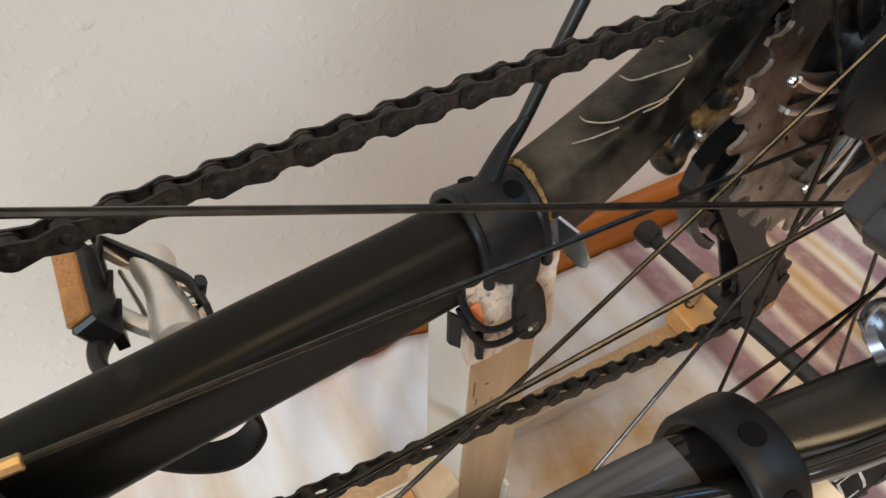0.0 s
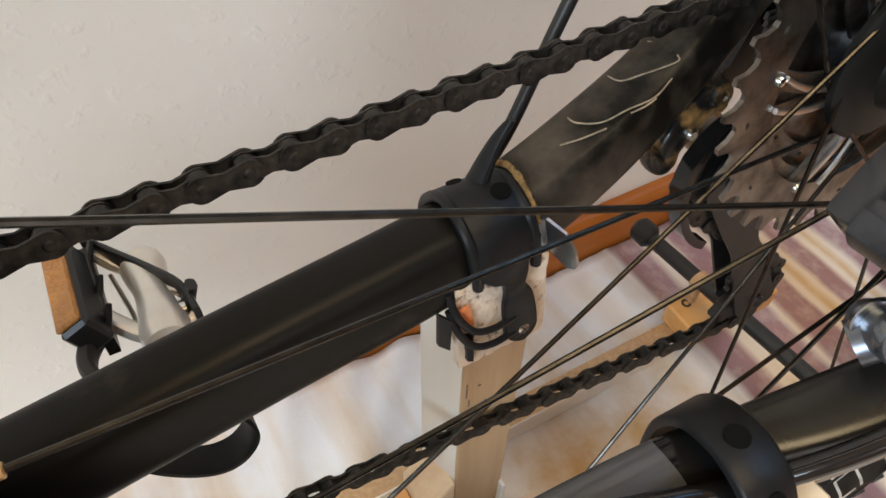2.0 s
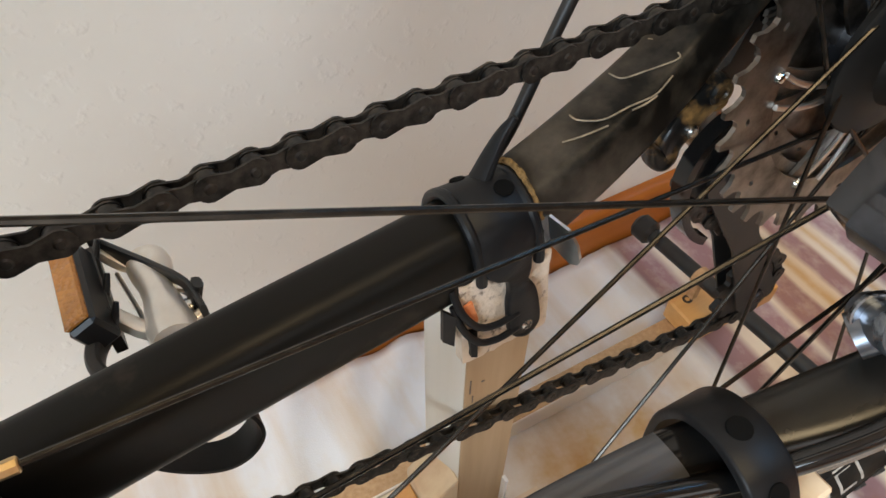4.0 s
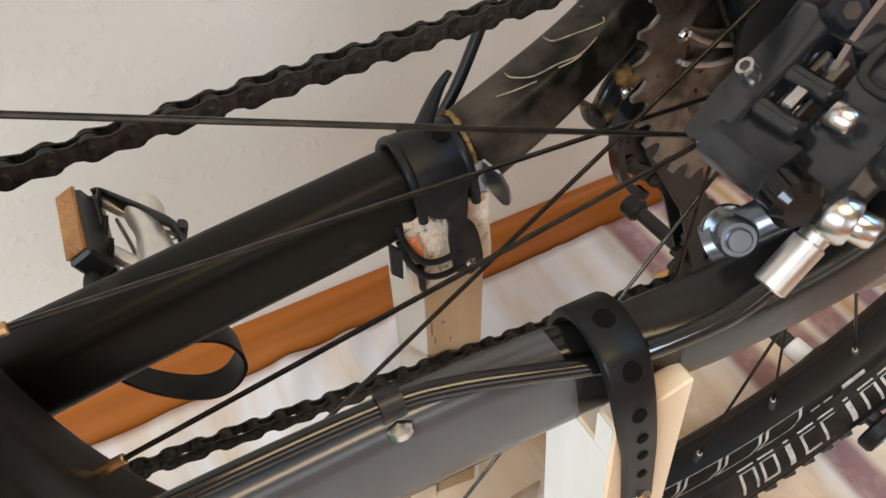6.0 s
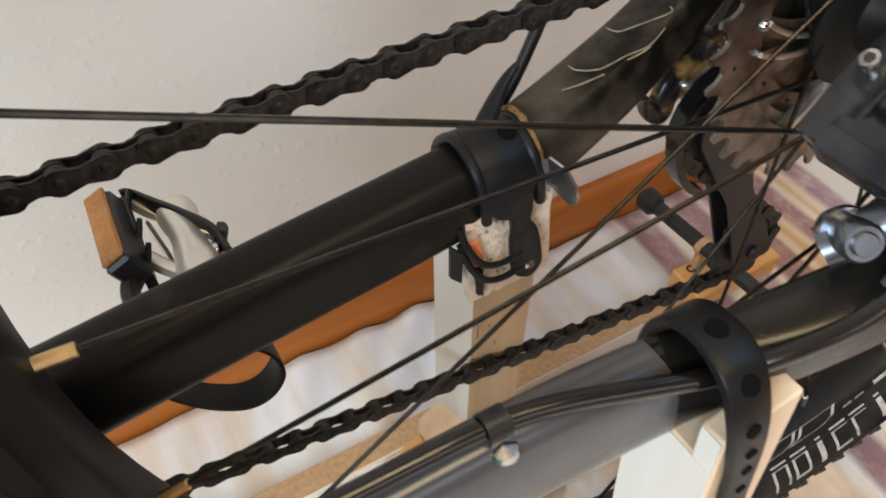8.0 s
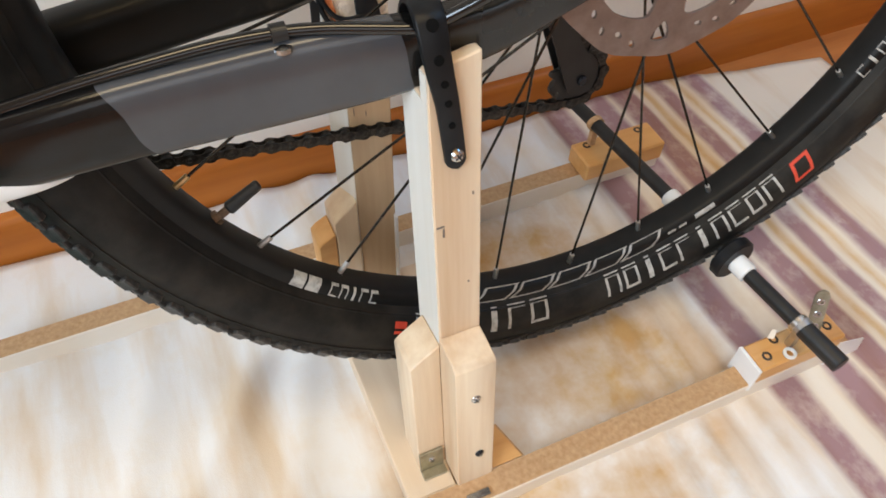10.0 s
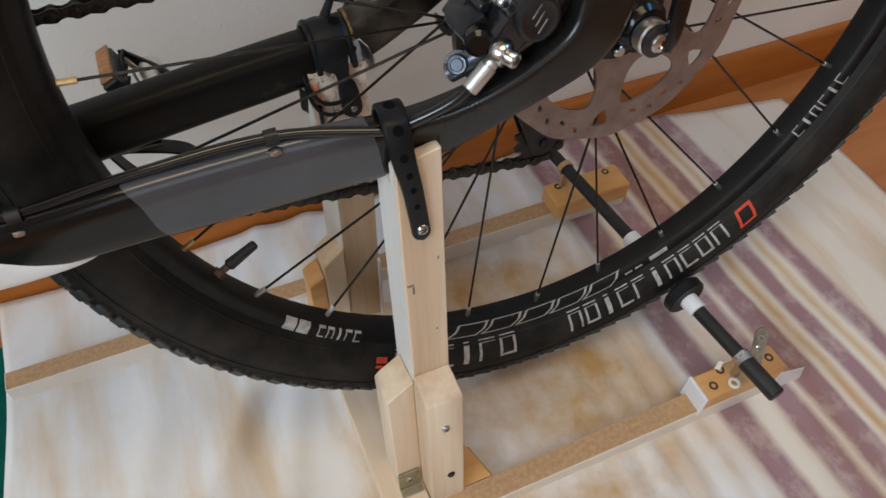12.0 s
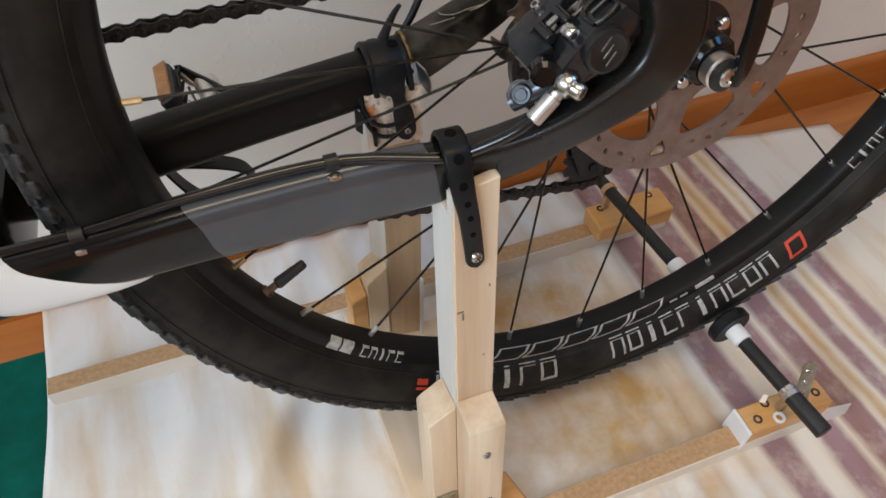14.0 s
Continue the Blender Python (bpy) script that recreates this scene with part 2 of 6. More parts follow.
bump(MUDWOOD, 180, 0.9, 0.003, 4)


def cloth_material():
    """Cream cotton with dull purple stripes over its eastern part."""
    m = material("striped_cotton", (0.74, 0.68, 0.60), 0.9, spec=0.15)
    mp = coords(m, (1, 1, 1), (0, 0, -2.5))
    sep = node(m, "ShaderNodeSeparateXYZ")
    warp = node(m, "ShaderNodeTexNoise", Scale=9.0, Detail=4.0)
    link(m, mp, 0, warp, "Vector")
    add = node(m, "ShaderNodeVectorMath")
    add.operation = "MULTIPLY_ADD"
    add.inputs[1].default_value = (0.014, 0.0, 0.0)
    link(m, warp, "Color", add, 0)
    link(m, mp, 0, add, 2)
    link(m, add, 0, sep, 0)
    ramp = node(m, "ShaderNodeValToRGB")
    ramp.color_ramp.interpolation = "LINEAR"
    rng = node(m, "ShaderNodeMapRange")
    rng.inputs["From Min"].default_value, rng.inputs["From Max"].default_value = STRIPE_MIN, STRIPE_MAX
    link(m, sep, "X", rng, "Value")
    link(m, rng, 0, ramp, "Fac")
    els = ramp.color_ramp.elements
    cream, beige = (0.78, 0.765, 0.75, 1), (0.75, 0.675, 0.575, 1)

    els[0].position, els[0].color = 0.0, cream
    els[1].position, els[1].color = 1.0, beige
    for a, b, col in STRIPES:
        for p, c in ((a - 0.014, cream if a < 0.2 else beige), (a + 0.012, col), (b - 0.012, col), (b + 0.014, beige)):
            e = els.new(p)
            e.color = c
    # Tan streaks along y paint the folds' shading into the cotton.
    fold_noise = node(m, "ShaderNodeTexNoise", Scale=6.0, Detail=5.0)
    link(m, coords(m, (4.5, 0.8, 1), (0, 0, -14)), 0, fold_noise, "Vector")
    sr = node(m, "ShaderNodeValToRGB")
    sr.color_ramp.elements[0].position, sr.color_ramp.elements[1].position = 0.46, 0.70
    sr.color_ramp.elements[0].color, sr.color_ramp.elements[1].color = (1, 1, 1, 1), (0.85, 0.71, 0.55, 1)
    link(m, fold_noise, "Fac", sr, "Fac")
    spot = coords(m, (4.6, 4.2, 1.0))
    spot.inputs["Location"].default_value = (0.13, 0.30, 2.1)
    wob = node(m, "ShaderNodeVectorMath")
    wob.operation = "MULTIPLY_ADD"
    wob.inputs[1].default_value = (0.9, 0.9, 0.0)
    link(m, fold_noise, "Color", wob, 0)
    link(m, spot, 0, wob, 2)
    ball = node(m, "ShaderNodeTexGradient")
    ball.gradient_type = "SPHERICAL"
    shift = node(m, "ShaderNodeVectorMath")
    shift.operation = "MULTIPLY_ADD"
    shift.inputs[1].default_value = (1.0, 1.0, 0.0)
    shift.inputs[2].default_value = (-0.45, -0.45, 0.0)
    link(m, wob, 0, shift, 0)
    link(m, shift, 0, ball, 0)
    oil = node(m, "ShaderNodeMix")
    oil.data_type, oil.blend_type = "RGBA", "MULTIPLY"
    oil.inputs[7].default_value = (0.72, 0.47, 0.21, 1)
    full = node(m, "ShaderNodeMapRange")
    full.inputs["From Max"].default_value = 0.4
    link(m, ball, 1, full, "Value")
    patch = node(m, "ShaderNodeTexNoise", Scale=11.0, Detail=5.0, Roughness=0.6)
    link(m, coords(m, (1, 1, 1)), 0, patch, "Vector")
    pr = node(m, "ShaderNodeMapRange")
    pr.inputs["From Min"].default_value, pr.inputs["From Max"].default_value, pr.inputs["To Min"].default_value = 0.40, 0.66, 0.12
    link(m, patch, "Fac", pr, "Value")
    both = node(m, "ShaderNodeMath")
    both.operation = "MULTIPLY"
    link(m, full, 0, both, 0)
    link(m, pr, 0, both, 1)
    link(m, both, 0, oil, 0)
    link(m, sr, "Color", oil, 6)
    worn = node(m, "ShaderNodeTexNoise", Scale=45.0, Detail=4.0, Roughness=0.65)
    link(m, coords(m, (1, 0.8, 1)), 0, worn, "Vector")
    wr = node(m, "ShaderNodeMapRange")
    wr.inputs["From Min"].default_value, wr.inputs["From Max"].default_value, wr.inputs["To Max"].default_value = 0.48, 0.80, 0.6
    link(m, worn, "Fac", wr, "Value")
    faded = node(m, "ShaderNodeMix")
    faded.data_type = "RGBA"
    faded.inputs[7].default_value = beige
    link(m, wr, 0, faded, 0)
    link(m, ramp, "Color", faded, 6)
    mix = node(m, "ShaderNodeMix")
    mix.data_type, mix.blend_type = "RGBA", "MULTIPLY"
    mix.inputs["Factor"].default_value = 1.0
    m.node_tree.links.new(faded.outputs[2], mix.inputs[6])
    m.node_tree.links.new(oil.outputs[2], mix.inputs[7])
    m.node_tree.links.new(mix.outputs[2], m.node_tree.nodes["Principled BSDF"].inputs["Base Color"])
    bump(m, 900, 0.3, 0.0006, 2)
    return m


# stripes as shares of the stretch from STRIPE_MIN to STRIPE_MAX across the cloth
STRIPE_MIN, STRIPE_MAX = 0.10, 0.42
PURPLE, TAN = (0.36, 0.225, 0.238, 1), (0.64, 0.455, 0.26, 1)
STRIPES = [((x0 - STRIPE_MIN) / 0.32, (x1 - STRIPE_MIN) / 0.32, c) for x0, x1, c in (
    (0.137, 0.167, PURPLE), (0.194, 0.2205, PURPLE), (0.2295, 0.2595, PURPLE), (0.2645, 0.2755, TAN), (0.2825, 0.3045, PURPLE), (0.3105, 0.3185, TAN), (0.3275, 0.3505, PURPLE))]
CLOTH = cloth_material()

# ---- building helpers; places are given from the axle's centre ----


def thing(name, where, label, category, group=""):
    ob = new(name)
    ob.empty_display_size = 0.05
    ob.location = (where[0], where[1], where[2] + HUB)
    return tagged(ob, label, category, group)


def hang(ob, parent):
    if parent is not None:
        ob.parent = parent
        if parent.type == "EMPTY":
            ob.matrix_parent_inverse = Matrix.Translation(parent.location).inverted()
    return ob


def finish(bm, name, mat, smooth=35):
    bmesh.ops.recalc_face_normals(bm, faces=bm.faces)
    me = bpy.data.meshes.new(name)
    bm.to_mesh(me)
    bm.free()
    me.materials.append(mat)
    if smooth:
        me.shade_smooth()
        me.set_sharp_from_angle(angle=radians(smooth))
    return me


def part(name, bm, mat, parent, label="", smooth=35):
    """One mesh under a thing or a part."""
    ob = new(name, finish(bm, name, mat, smooth))
    ob.matrix_basis = Matrix.Translation((0, 0, HUB))
    if parent is not None and parent.type == "MESH":
        ob.matrix_basis = Matrix()
    if label:
        ob["label"] = label
    return hang(ob, parent)


def piece(name, me, m, parent, label=""):
    """One more object on a shared mesh, at m from the axle."""
    ob = new(name, me)
    ob.matrix_basis = m if parent.type == "MESH" else Matrix.Translation((0, 0, HUB)) @ m
    if label:
        ob["label"] = label
    return hang(ob, parent)


def solid(name, bm, mat, label, category, kind="", group="", smooth=35):
    """A top-level thing of one mesh."""
    ob = new(name, finish(bm, name, mat, smooth))
    ob.matrix_basis = Matrix.Translation((0, 0, HUB))
    return tagged(ob, label, category, group, kind)


def add_box(bm, x0, x1, y0, y1, z0, z1, bev=0.0, m=None, seg=1):
    r = bmesh.ops.create_cube(bm, size=1)
    vs = r["verts"]
    for v in vs:
        v.co = Vector(((x0 + x1) / 2 + v.co.x * (x1 - x0), (y0 + y1) / 2 + v.co.y * (y1 - y0), (z0 + z1) / 2 + v.co.z * (z1 - z0)))
    if m is not None:
        bmesh.ops.transform(bm, matrix=m, verts=vs)
    if bev:
        es = list({e for v in vs for e in v.link_edges})
        bmesh.ops.bevel(bm, geom=es, offset=bev, segments=seg, affect="EDGES", profile=0.6)
    return bm


def box(*a, **k):
    return add_box(bmesh.new(), *a, **k)


def smooth_path(pts, n=6):
    """Catmull-Rom through rows of any length."""
    P = [np.array(p, float) for p in pts]
    out = []
    for i in range(len(P) - 1):
        a, b, c, d = P[max(i - 1, 0)], P[i], P[i + 1], P[min(i + 2, len(P) - 1)]
        for k in range(n):
            t = k / n
            out.append(0.5 * (2 * b + (c - a) * t + (2 * a - 5 * b + 4 * c - d) * t * t + (3 * b - a - 3 * c + d) * t ** 3))
    out.append(P[-1])
    return out


def add_sweep(bm, pts, section, caps=True, side=None):
    """Sweeps rings along pts; section(i) gives the ring's points (across, up); side: the steady sideways direction."""
    pts = [Vector(p[:3]) for p in pts]
    rings = []
    prev = None
    for i, p in enumerate(pts):
        d = (pts[min(i + 1, len(pts) - 1)] - pts[max(i - 1, 0)]).normalized()
        if side is not None:
            a = Vector(side)
            a = (a - d * a.dot(d)).normalized()
        elif prev is None:
            a = d.orthogonal().normalized()
        else:
            a = (prev - d * prev.dot(d)).normalized()
        prev = a
        u = d.cross(a)
        rings.append([bm.verts.new(p + a * s + u * w) for s, w in section(i)])
    n = len(rings[0])
    for r0, r1 in zip(rings, rings[1:]):
        for k in range(n):
            bm.faces.new((r0[k], r0[(k + 1) % n], r1[(k + 1) % n], r1[k]))
    if caps:
        bm.faces.new(rings[0])
        bm.faces.new(rings[-1][::-1])
    return bm


def ring(rx, ry=None, n=12, power=2.0):
    ry = rx if ry is None else ry
    out = []
    for k in range(n):
        a = 2 * math.pi * k / n
        c, s = math.cos(a), math.sin(a)
        out.append((rx * math.copysign(abs(c) ** (2 / power), c), ry * math.copysign(abs(s) ** (2 / power), s)))
    return out


def add_tube(bm, pts, r, n=12, caps=True):
    return add_sweep(bm, pts, lambda i: ring(r, n=n), caps)


def tube(pts, r, n=12):
    return add_tube(bmesh.new(), pts, r, n)


def add_lathe(bm, profile, n=64, centre=(0, 0, 0), axis="Y", closed=True, a0=0.0):
    """Turns rows of (radius, along) round an axis through centre."""
    c = Vector(centre)
    rows = []
    for k in range(n):
        a = a0 + 2 * math.pi * k / n
        ca, sa = math.cos(a), math.sin(a)
        if axis == "Y":
            rows.append([bm.verts.new(c + Vector((r * ca, h, r * sa))) for r, h in profile])
        elif axis == "X":
            rows.append([bm.verts.new(c + Vector((h, r * ca, r * sa))) for r, h in profile])
        else:
            rows.append([bm.verts.new(c + Vector((r * ca, r * sa, h))) for r, h in profile])
    m = len(profile)
    for k in range(n):
        r0, r1 = rows[k], rows[(k + 1) % n]
        for j in range(m if closed else m - 1):
            bm.faces.new((r0[j], r0[(j + 1) % m], r1[(j + 1) % m], r1[j]))
    return bm


def lathe(*a, **k):
    return add_lathe(bmesh.new(), *a, **k)


def add_rod(bm, a, b, r, n=16, bev=0.0, r2=None):
    """A cylinder from a to b with softened ends."""
    a, b = Vector(a), Vector(b)
    d = (b - a).normalized()
    r2 = r if r2 is None else r2
    if bev:
        pts = [a, a + d * bev, b - d * bev, b]
        rad = [r - bev, r, r2, r2 - bev]
    else:
        pts, rad = [a, b], [r, r2]
    return add_sweep(bm, pts, lambda i: ring(rad[i], n=n))


def rod(*a, **k):
    return add_rod(bmesh.new(), *a, **k)


def add_plate(bm, outline, y0, y1, holes=()):
    """An outline in x and z, given thickness from y0 to y1."""
    lo = [bm.verts.new((x, y0, z)) for x, z in outline]
    hi = [bm.verts.new((x, y1, z)) for x, z in outline]
    n = len(outline)
    bm.faces.new(lo)
    bm.faces.new(hi[::-1])
    for k in range(n):
        bm.faces.new((lo[k], hi[k], hi[(k + 1) % n], lo[(k + 1) % n]))
    return bm


def plate(*a, **k):
    return add_plate(bmesh.new(), *a, **k)


def add_annulus(bm, outer, inner, y0, y1):
    """A flat ring between two outlines of equal count."""
    n = len(outer)
    V4 = [[bm.verts.new((x, y, z)) for x, z in o] for o in (outer, inner) for y in (y0, y1)]
    o0, o1, i0, i1 = V4
    for k in range(n):
        j = (k + 1) % n
        bm.faces.new((o0[k], o0[j], i0[j], i0[k]))
        bm.faces.new((o1[k], i1[k], i1[j], o1[j]))
        bm.faces.new((o0[k], o1[k], o1[j], o0[j]))
        bm.faces.new((i0[k], i0[j], i1[j], i1[k]))
    return bm


def round_poly(cx, cz, r, n=24, a0=0.0):
    return [(cx + r * math.cos(a0 + 2 * math.pi * k / n), cz + r * math.sin(a0 + 2 * math.pi * k / n)) for k in range(n)]


def add_ribbon(bm, pts, normals, width, thick, wide=None):
    """A flat band along pts; normals face outwards."""
    rows = []
    for i, (p, nrm) in enumerate(zip(pts, normals)):
        p, nrm = Vector(p), Vector(nrm).normalized()
        d = (Vector(pts[min(i + 1, len(pts) - 1)]) - Vector(pts[max(i - 1, 0)])).normalized()
        s = d.cross(nrm).normalized()
        w = (wide[i] if wide else width) / 2
        e = min(0.0011, w * 0.5)
        rows.append([bm.verts.new(p + s * a + nrm * b) for a, b in ((-w, 0), (-w, thick * 0.55), (-w + e * 0.35, thick * 0.86), (-w + e, thick), (w - e, thick), (w - e * 0.35, thick * 0.86), (w, thick * 0.55), (w, 0))])
    for r0, r1 in zip(rows, rows[1:]):
        for k in range(8):
            bm.faces.new((r0[k], r0[(k + 1) % 8], r1[(k + 1) % 8], r1[k]))
    bm.faces.new(rows[0])
    bm.faces.new(rows[-1][::-1])
    return bm


def add_cut_plate(bm, outline, holes, y0, y1):
    """A flat plate in x and z with holes cut through it."""
    loops = [outline] + list(holes)
    pts, edges, spans = [], [], []
    for lp in loops:
        s = len(pts)
        spans.append((s, len(lp)))
        pts += [Vector(p) for p in lp]
        edges += [(s + k, s + (k + 1) % len(lp)) for k in range(len(lp))]
    vs, _, tris, *_ = delaunay_2d_cdt(pts, edges, [], 0, 1e-7)

    def inside(x, z, lp):
        c = False
        for (xa, za), (xb, zb) in zip(lp, lp[1:] + lp[:1]):
            if (za > z) != (zb > z) and x < (xb - xa) * (z - za) / (zb - za) + xa:
                c = not c
        return c

    lo = [bm.verts.new((v.x, y0, v.y)) for v in vs]
    hi = [bm.verts.new((v.x, y1, v.y)) for v in vs]
    used = {}
    for t in tris:
        cx, cz = sum(vs[i].x for i in t) / 3, sum(vs[i].y for i in t) / 3
        if inside(cx, cz, outline) and not any(inside(cx, cz, h) for h in holes):
            bm.faces.new([lo[i] for i in t])
            bm.faces.new([hi[i] for i in reversed(t)])
            for a, b in zip(t, list(t[1:]) + [t[0]]):
                used[frozenset((a, b))] = used.get(frozenset((a, b)), 0) + 1
    for e, n in used.items():
        if n == 1:
            a, b = tuple(e)
            bm.faces.new((lo[a], lo[b], hi[b], hi[a]))
    bmesh.ops.delete(bm, geom=[v for v in lo + hi if not v.link_faces], context="VERTS")
    return bm


def cut_plate(*a):
    return add_cut_plate(bmesh.new(), *a)


def oval(cx, cz, rx, rz, turn=0.0, n=14, power=2.0):
    c, s = math.cos(turn), math.sin(turn)
    return [(cx + x * c - z * s, cz + x * s + z * c) for x, z in ring(rx, rz, n, power)]


def slab(pts, towards, thick):
    """A flat polygon in space, given thickness."""
    bm = bmesh.new()
    d = Vector(towards).normalized() * thick
    lo = [bm.verts.new(p) for p in pts]
    hi = [bm.verts.new(Vector(p) + d) for p in pts]
    n = len(pts)
    bm.faces.new(lo)
    bm.faces.new(hi[::-1])
    for k in range(n):
        bm.faces.new((lo[k], hi[k], hi[(k + 1) % n], lo[(k + 1) % n]))
    bmesh.ops.recalc_face_normals(bm, faces=bm.faces)
    return bm


def cross_screw(where, out, r, parent, mat, label="bright cross-head screw"):
    """A domed screw head with a recessed cross, facing out."""
    m = Matrix.Translation(where) @ Vector(out).to_track_quat("Z", "Y").to_matrix().to_4x4()
    bm = lathe([(0.0, r * 0.62), (r * 0.45, r * 0.56), (r * 0.8, r * 0.36), (r, r * 0.08), (r, -r * 0.3)], 20, axis="Z", closed=False)
    bmesh.ops.transform(bm, matrix=m, verts=bm.verts)
    ob = part("screw", bm, mat, parent, label)
    for turn in (30, 120):
        bm = bmesh.new()
        add_box(bm, -r * 0.62, r * 0.62, -r * 0.12, r * 0.12, r * 0.2, r * 0.63, 0.0, m @ Matrix.Rotation(radians(turn), 4, "Z"))
        part("slot", bm, DARK, ob)
    return ob

# ---- the room ----
FLOOR_Z = -HUB


def wall_with_window(name, axis, at, a0, a1, w0, w1, z0, z1, thick):
    """A wall with one opening that goes through it; axis: the direction that it faces."""
    bm = bmesh.new()
    for p0, p1, q0, q1 in ((a0, w0, 0, TOP), (w1, a1, 0, TOP), (w0, w1, 0, z0), (w0, w1, z1, TOP)):
        if axis == "x":
            add_box(bm, at - thick, at, p0, p1, q0 - HUB, q1 - HUB)
        else:
            add_box(bm, p0, p1, at - thick, at, q0 - HUB, q1 - HUB)
    return solid(name, bm, PLASTER if axis == "x" else BROWN_WALL, "unseen plain room wall added with a window opening", "wall", "structure", smooth=0)


solid("floor", box(WEST - 0.2, EAST + 0.2, SOUTH - 0.2, WALL_Y + 0.2, FLOOR_Z - 0.1, FLOOR_Z), PARQUET, "orange-brown varnished wooden floor", "floor", "structure", smooth=0)
# Ceiling and the east, west and south walls are unseen, added to shape light.
bm = bmesh.new()
for x0, x1, y0, y1 in ((WEST - 0.2, -0.81, SOUTH - 0.2, WALL_Y + 0.2), (-0.81, 0.41, SOUTH - 0.2, -1.04), (-0.81, 0.41, -0.16, WALL_Y + 0.2), (0.41, 1.11, SOUTH - 0.2, WALL_Y + 0.2),
                       (1.11, 1.69, SOUTH - 0.2, -0.88), (1.11, 1.69, 0.04, WALL_Y + 0.2), (1.69, EAST + 0.2, SOUTH - 0.2, WALL_Y + 0.2)):
    add_box(bm, x0, x1, y0, y1, FLOOR_Z + TOP, FLOOR_Z + TOP + 0.1)
solid("ceiling", bm, CEILING, "unseen brown ceiling added for warm reflections, with two openings for lights", "ceiling", "structure", smooth=0)
solid("wall_north", box(WEST, EAST, WALL_Y, WALL_Y + 0.15, FLOOR_Z, FLOOR_Z + TOP), PLASTER, "off-white wall with rough dabbed plaster behind the bicycle", "wall", "structure", smooth=0)
solid("wall_east", box(EAST, EAST + 0.15, SOUTH, WALL_Y + 0.15, FLOOR_Z, FLOOR_Z + TOP), BROWN_WALL, "unseen plain brown wall added for dark reflections", "wall", "structure", smooth=0)
wall_with_window("wall_west", "x", WEST, SOUTH, WALL_Y + 0.15, -2.24, -0.46, 1.30, 2.45, 0.15)
wall_with_window("wall_south", "y", SOUTH, WEST - 0.15, EAST + 0.15, -1.08, 0.68, 1.02, 2.22, 0.15)

bm = bmesh.new()
BASE_H = 0.060
prof = [(WALL_Y - 0.0005, FLOOR_Z), (WALL_Y - 0.014, FLOOR_Z), (WALL_Y - 0.014, FLOOR_Z + BASE_H - 0.008), (WALL_Y - 0.011, FLOOR_Z + BASE_H - 0.002), (WALL_Y - 0.007, FLOOR_Z + BASE_H), (WALL_Y - 0.0005, FLOOR_Z + BASE_H)]
rows = [[bm.verts.new((x, y, z)) for y, z in prof] for x in (WEST + 0.002, EAST - 0.002)]
for k in range(len(prof)):
    bm.faces.new((rows[0][k], rows[0][(k + 1) % 6], rows[1][(k + 1) % 6], rows[1][k]))
bm.faces.new(rows[0])
bm.faces.new(rows[1][::-1])
solid("baseboard", bm, OAK, "orange-brown varnished wooden baseboard along the wall", "baseboard", "structure", smooth=50)

# ---- cloth and mat on the floor ----


def cloth_height(x, y):
    """Long soft folds, a few sharper creases and small rumples."""
    h = 0.0045 + 0.0034 * noise.noise((x * 9, y * 3.2, 1.7)) + 0.0012 * noise.noise((x * 26, y * 10, 4.1))
    h += 0.007 * max(0.0, noise.noise((x * 4.5 + y * 1.6, y * 1.2, 9.3))) ** 1.0
    for cx, slope, depth, w in ((-0.439, 0.80, 0.014, 0.017), (-0.30, 0.35, 0.009, 0.016), (-0.345, 0.32, 0.008, 0.013), (-0.41, 0.22, 0.006, 0.018), (-0.24, 0.42, 0.005, 0.012), (-0.08, 0.25, 0.004, 0.015), (0.02, 0.05, 0.004, 0.007),
                                (0.05, 0.04, 0.0045, 0.006), (0.075, 0.06, 0.004, 0.006), (0.105, 0.03, 0.004, 0.007), (0.19, 0.02, 0.003, 0.008), (0.33, 0.0, 0.003, 0.01)):
        d = (x - cx - slope * (y + 0.2) - 0.006 * noise.noise((y * 12, cx * 7, 0.9))) / w
        h += depth * math.exp(-d * d) * (0.55 + 0.45 * noise.noise((y * 6, cx * 10, 0.3)))
    return max(h, 0.0025)


bm = bmesh.new()
NX, NY = 150, 130
Y0, Y1 = -1.05, WALL_Y - 0.0165
grid = []
for j in range(NY + 1):
    y = Y0 + (Y1 - Y0) * j / NY
    x0 = -0.482 - 0.012 * noise.noise((0.0, y * 5, 2.2)) + 0.05 * (y - 0.117)
    x1 = 0.506 + 0.012 * noise.noise((3.0, y * 6, 2.2))
    row = []
    for i in range(NX + 1):
        x = x0 + (x1 - x0) * i / NX
        yy = y
        if x > 0.27 and y > 0.0:  # the far hem runs away from the wall towards the east
            yy = y - (x - 0.27) * 0.17 * y / 0.22
        row.append(bm.verts.new((x, yy, FLOOR_Z + cloth_height(x, yy))))
    grid.append(row)
for j in range(NY):
    for i in range(NX):
        bm.faces.new((grid[j][i], grid[j][i + 1], grid[j + 1][i + 1], grid[j + 1][i]))
cloth = solid("cotton_cloth", bm, CLOTH, "crumpled cream cotton cloth with purple stripes spread on the floor", "cloth", smooth=180)
bpy.context.view_layer.objects.active = cloth
thick = cloth.modifiers.new("thickness", "SOLIDIFY")
thick.thickness, thick.offset = 0.001, -1

solid("floor_mat", box(-1.35, -0.464, -0.75, 0.172, FLOOR_Z + 0.0002, FLOOR_Z + 0.0016, 0.0005), GREEN, "dark green flat mat lying on the floor beside the cloth", "mat")

# ---- the wooden wheel stand ----
RAIL_TOP = -0.368
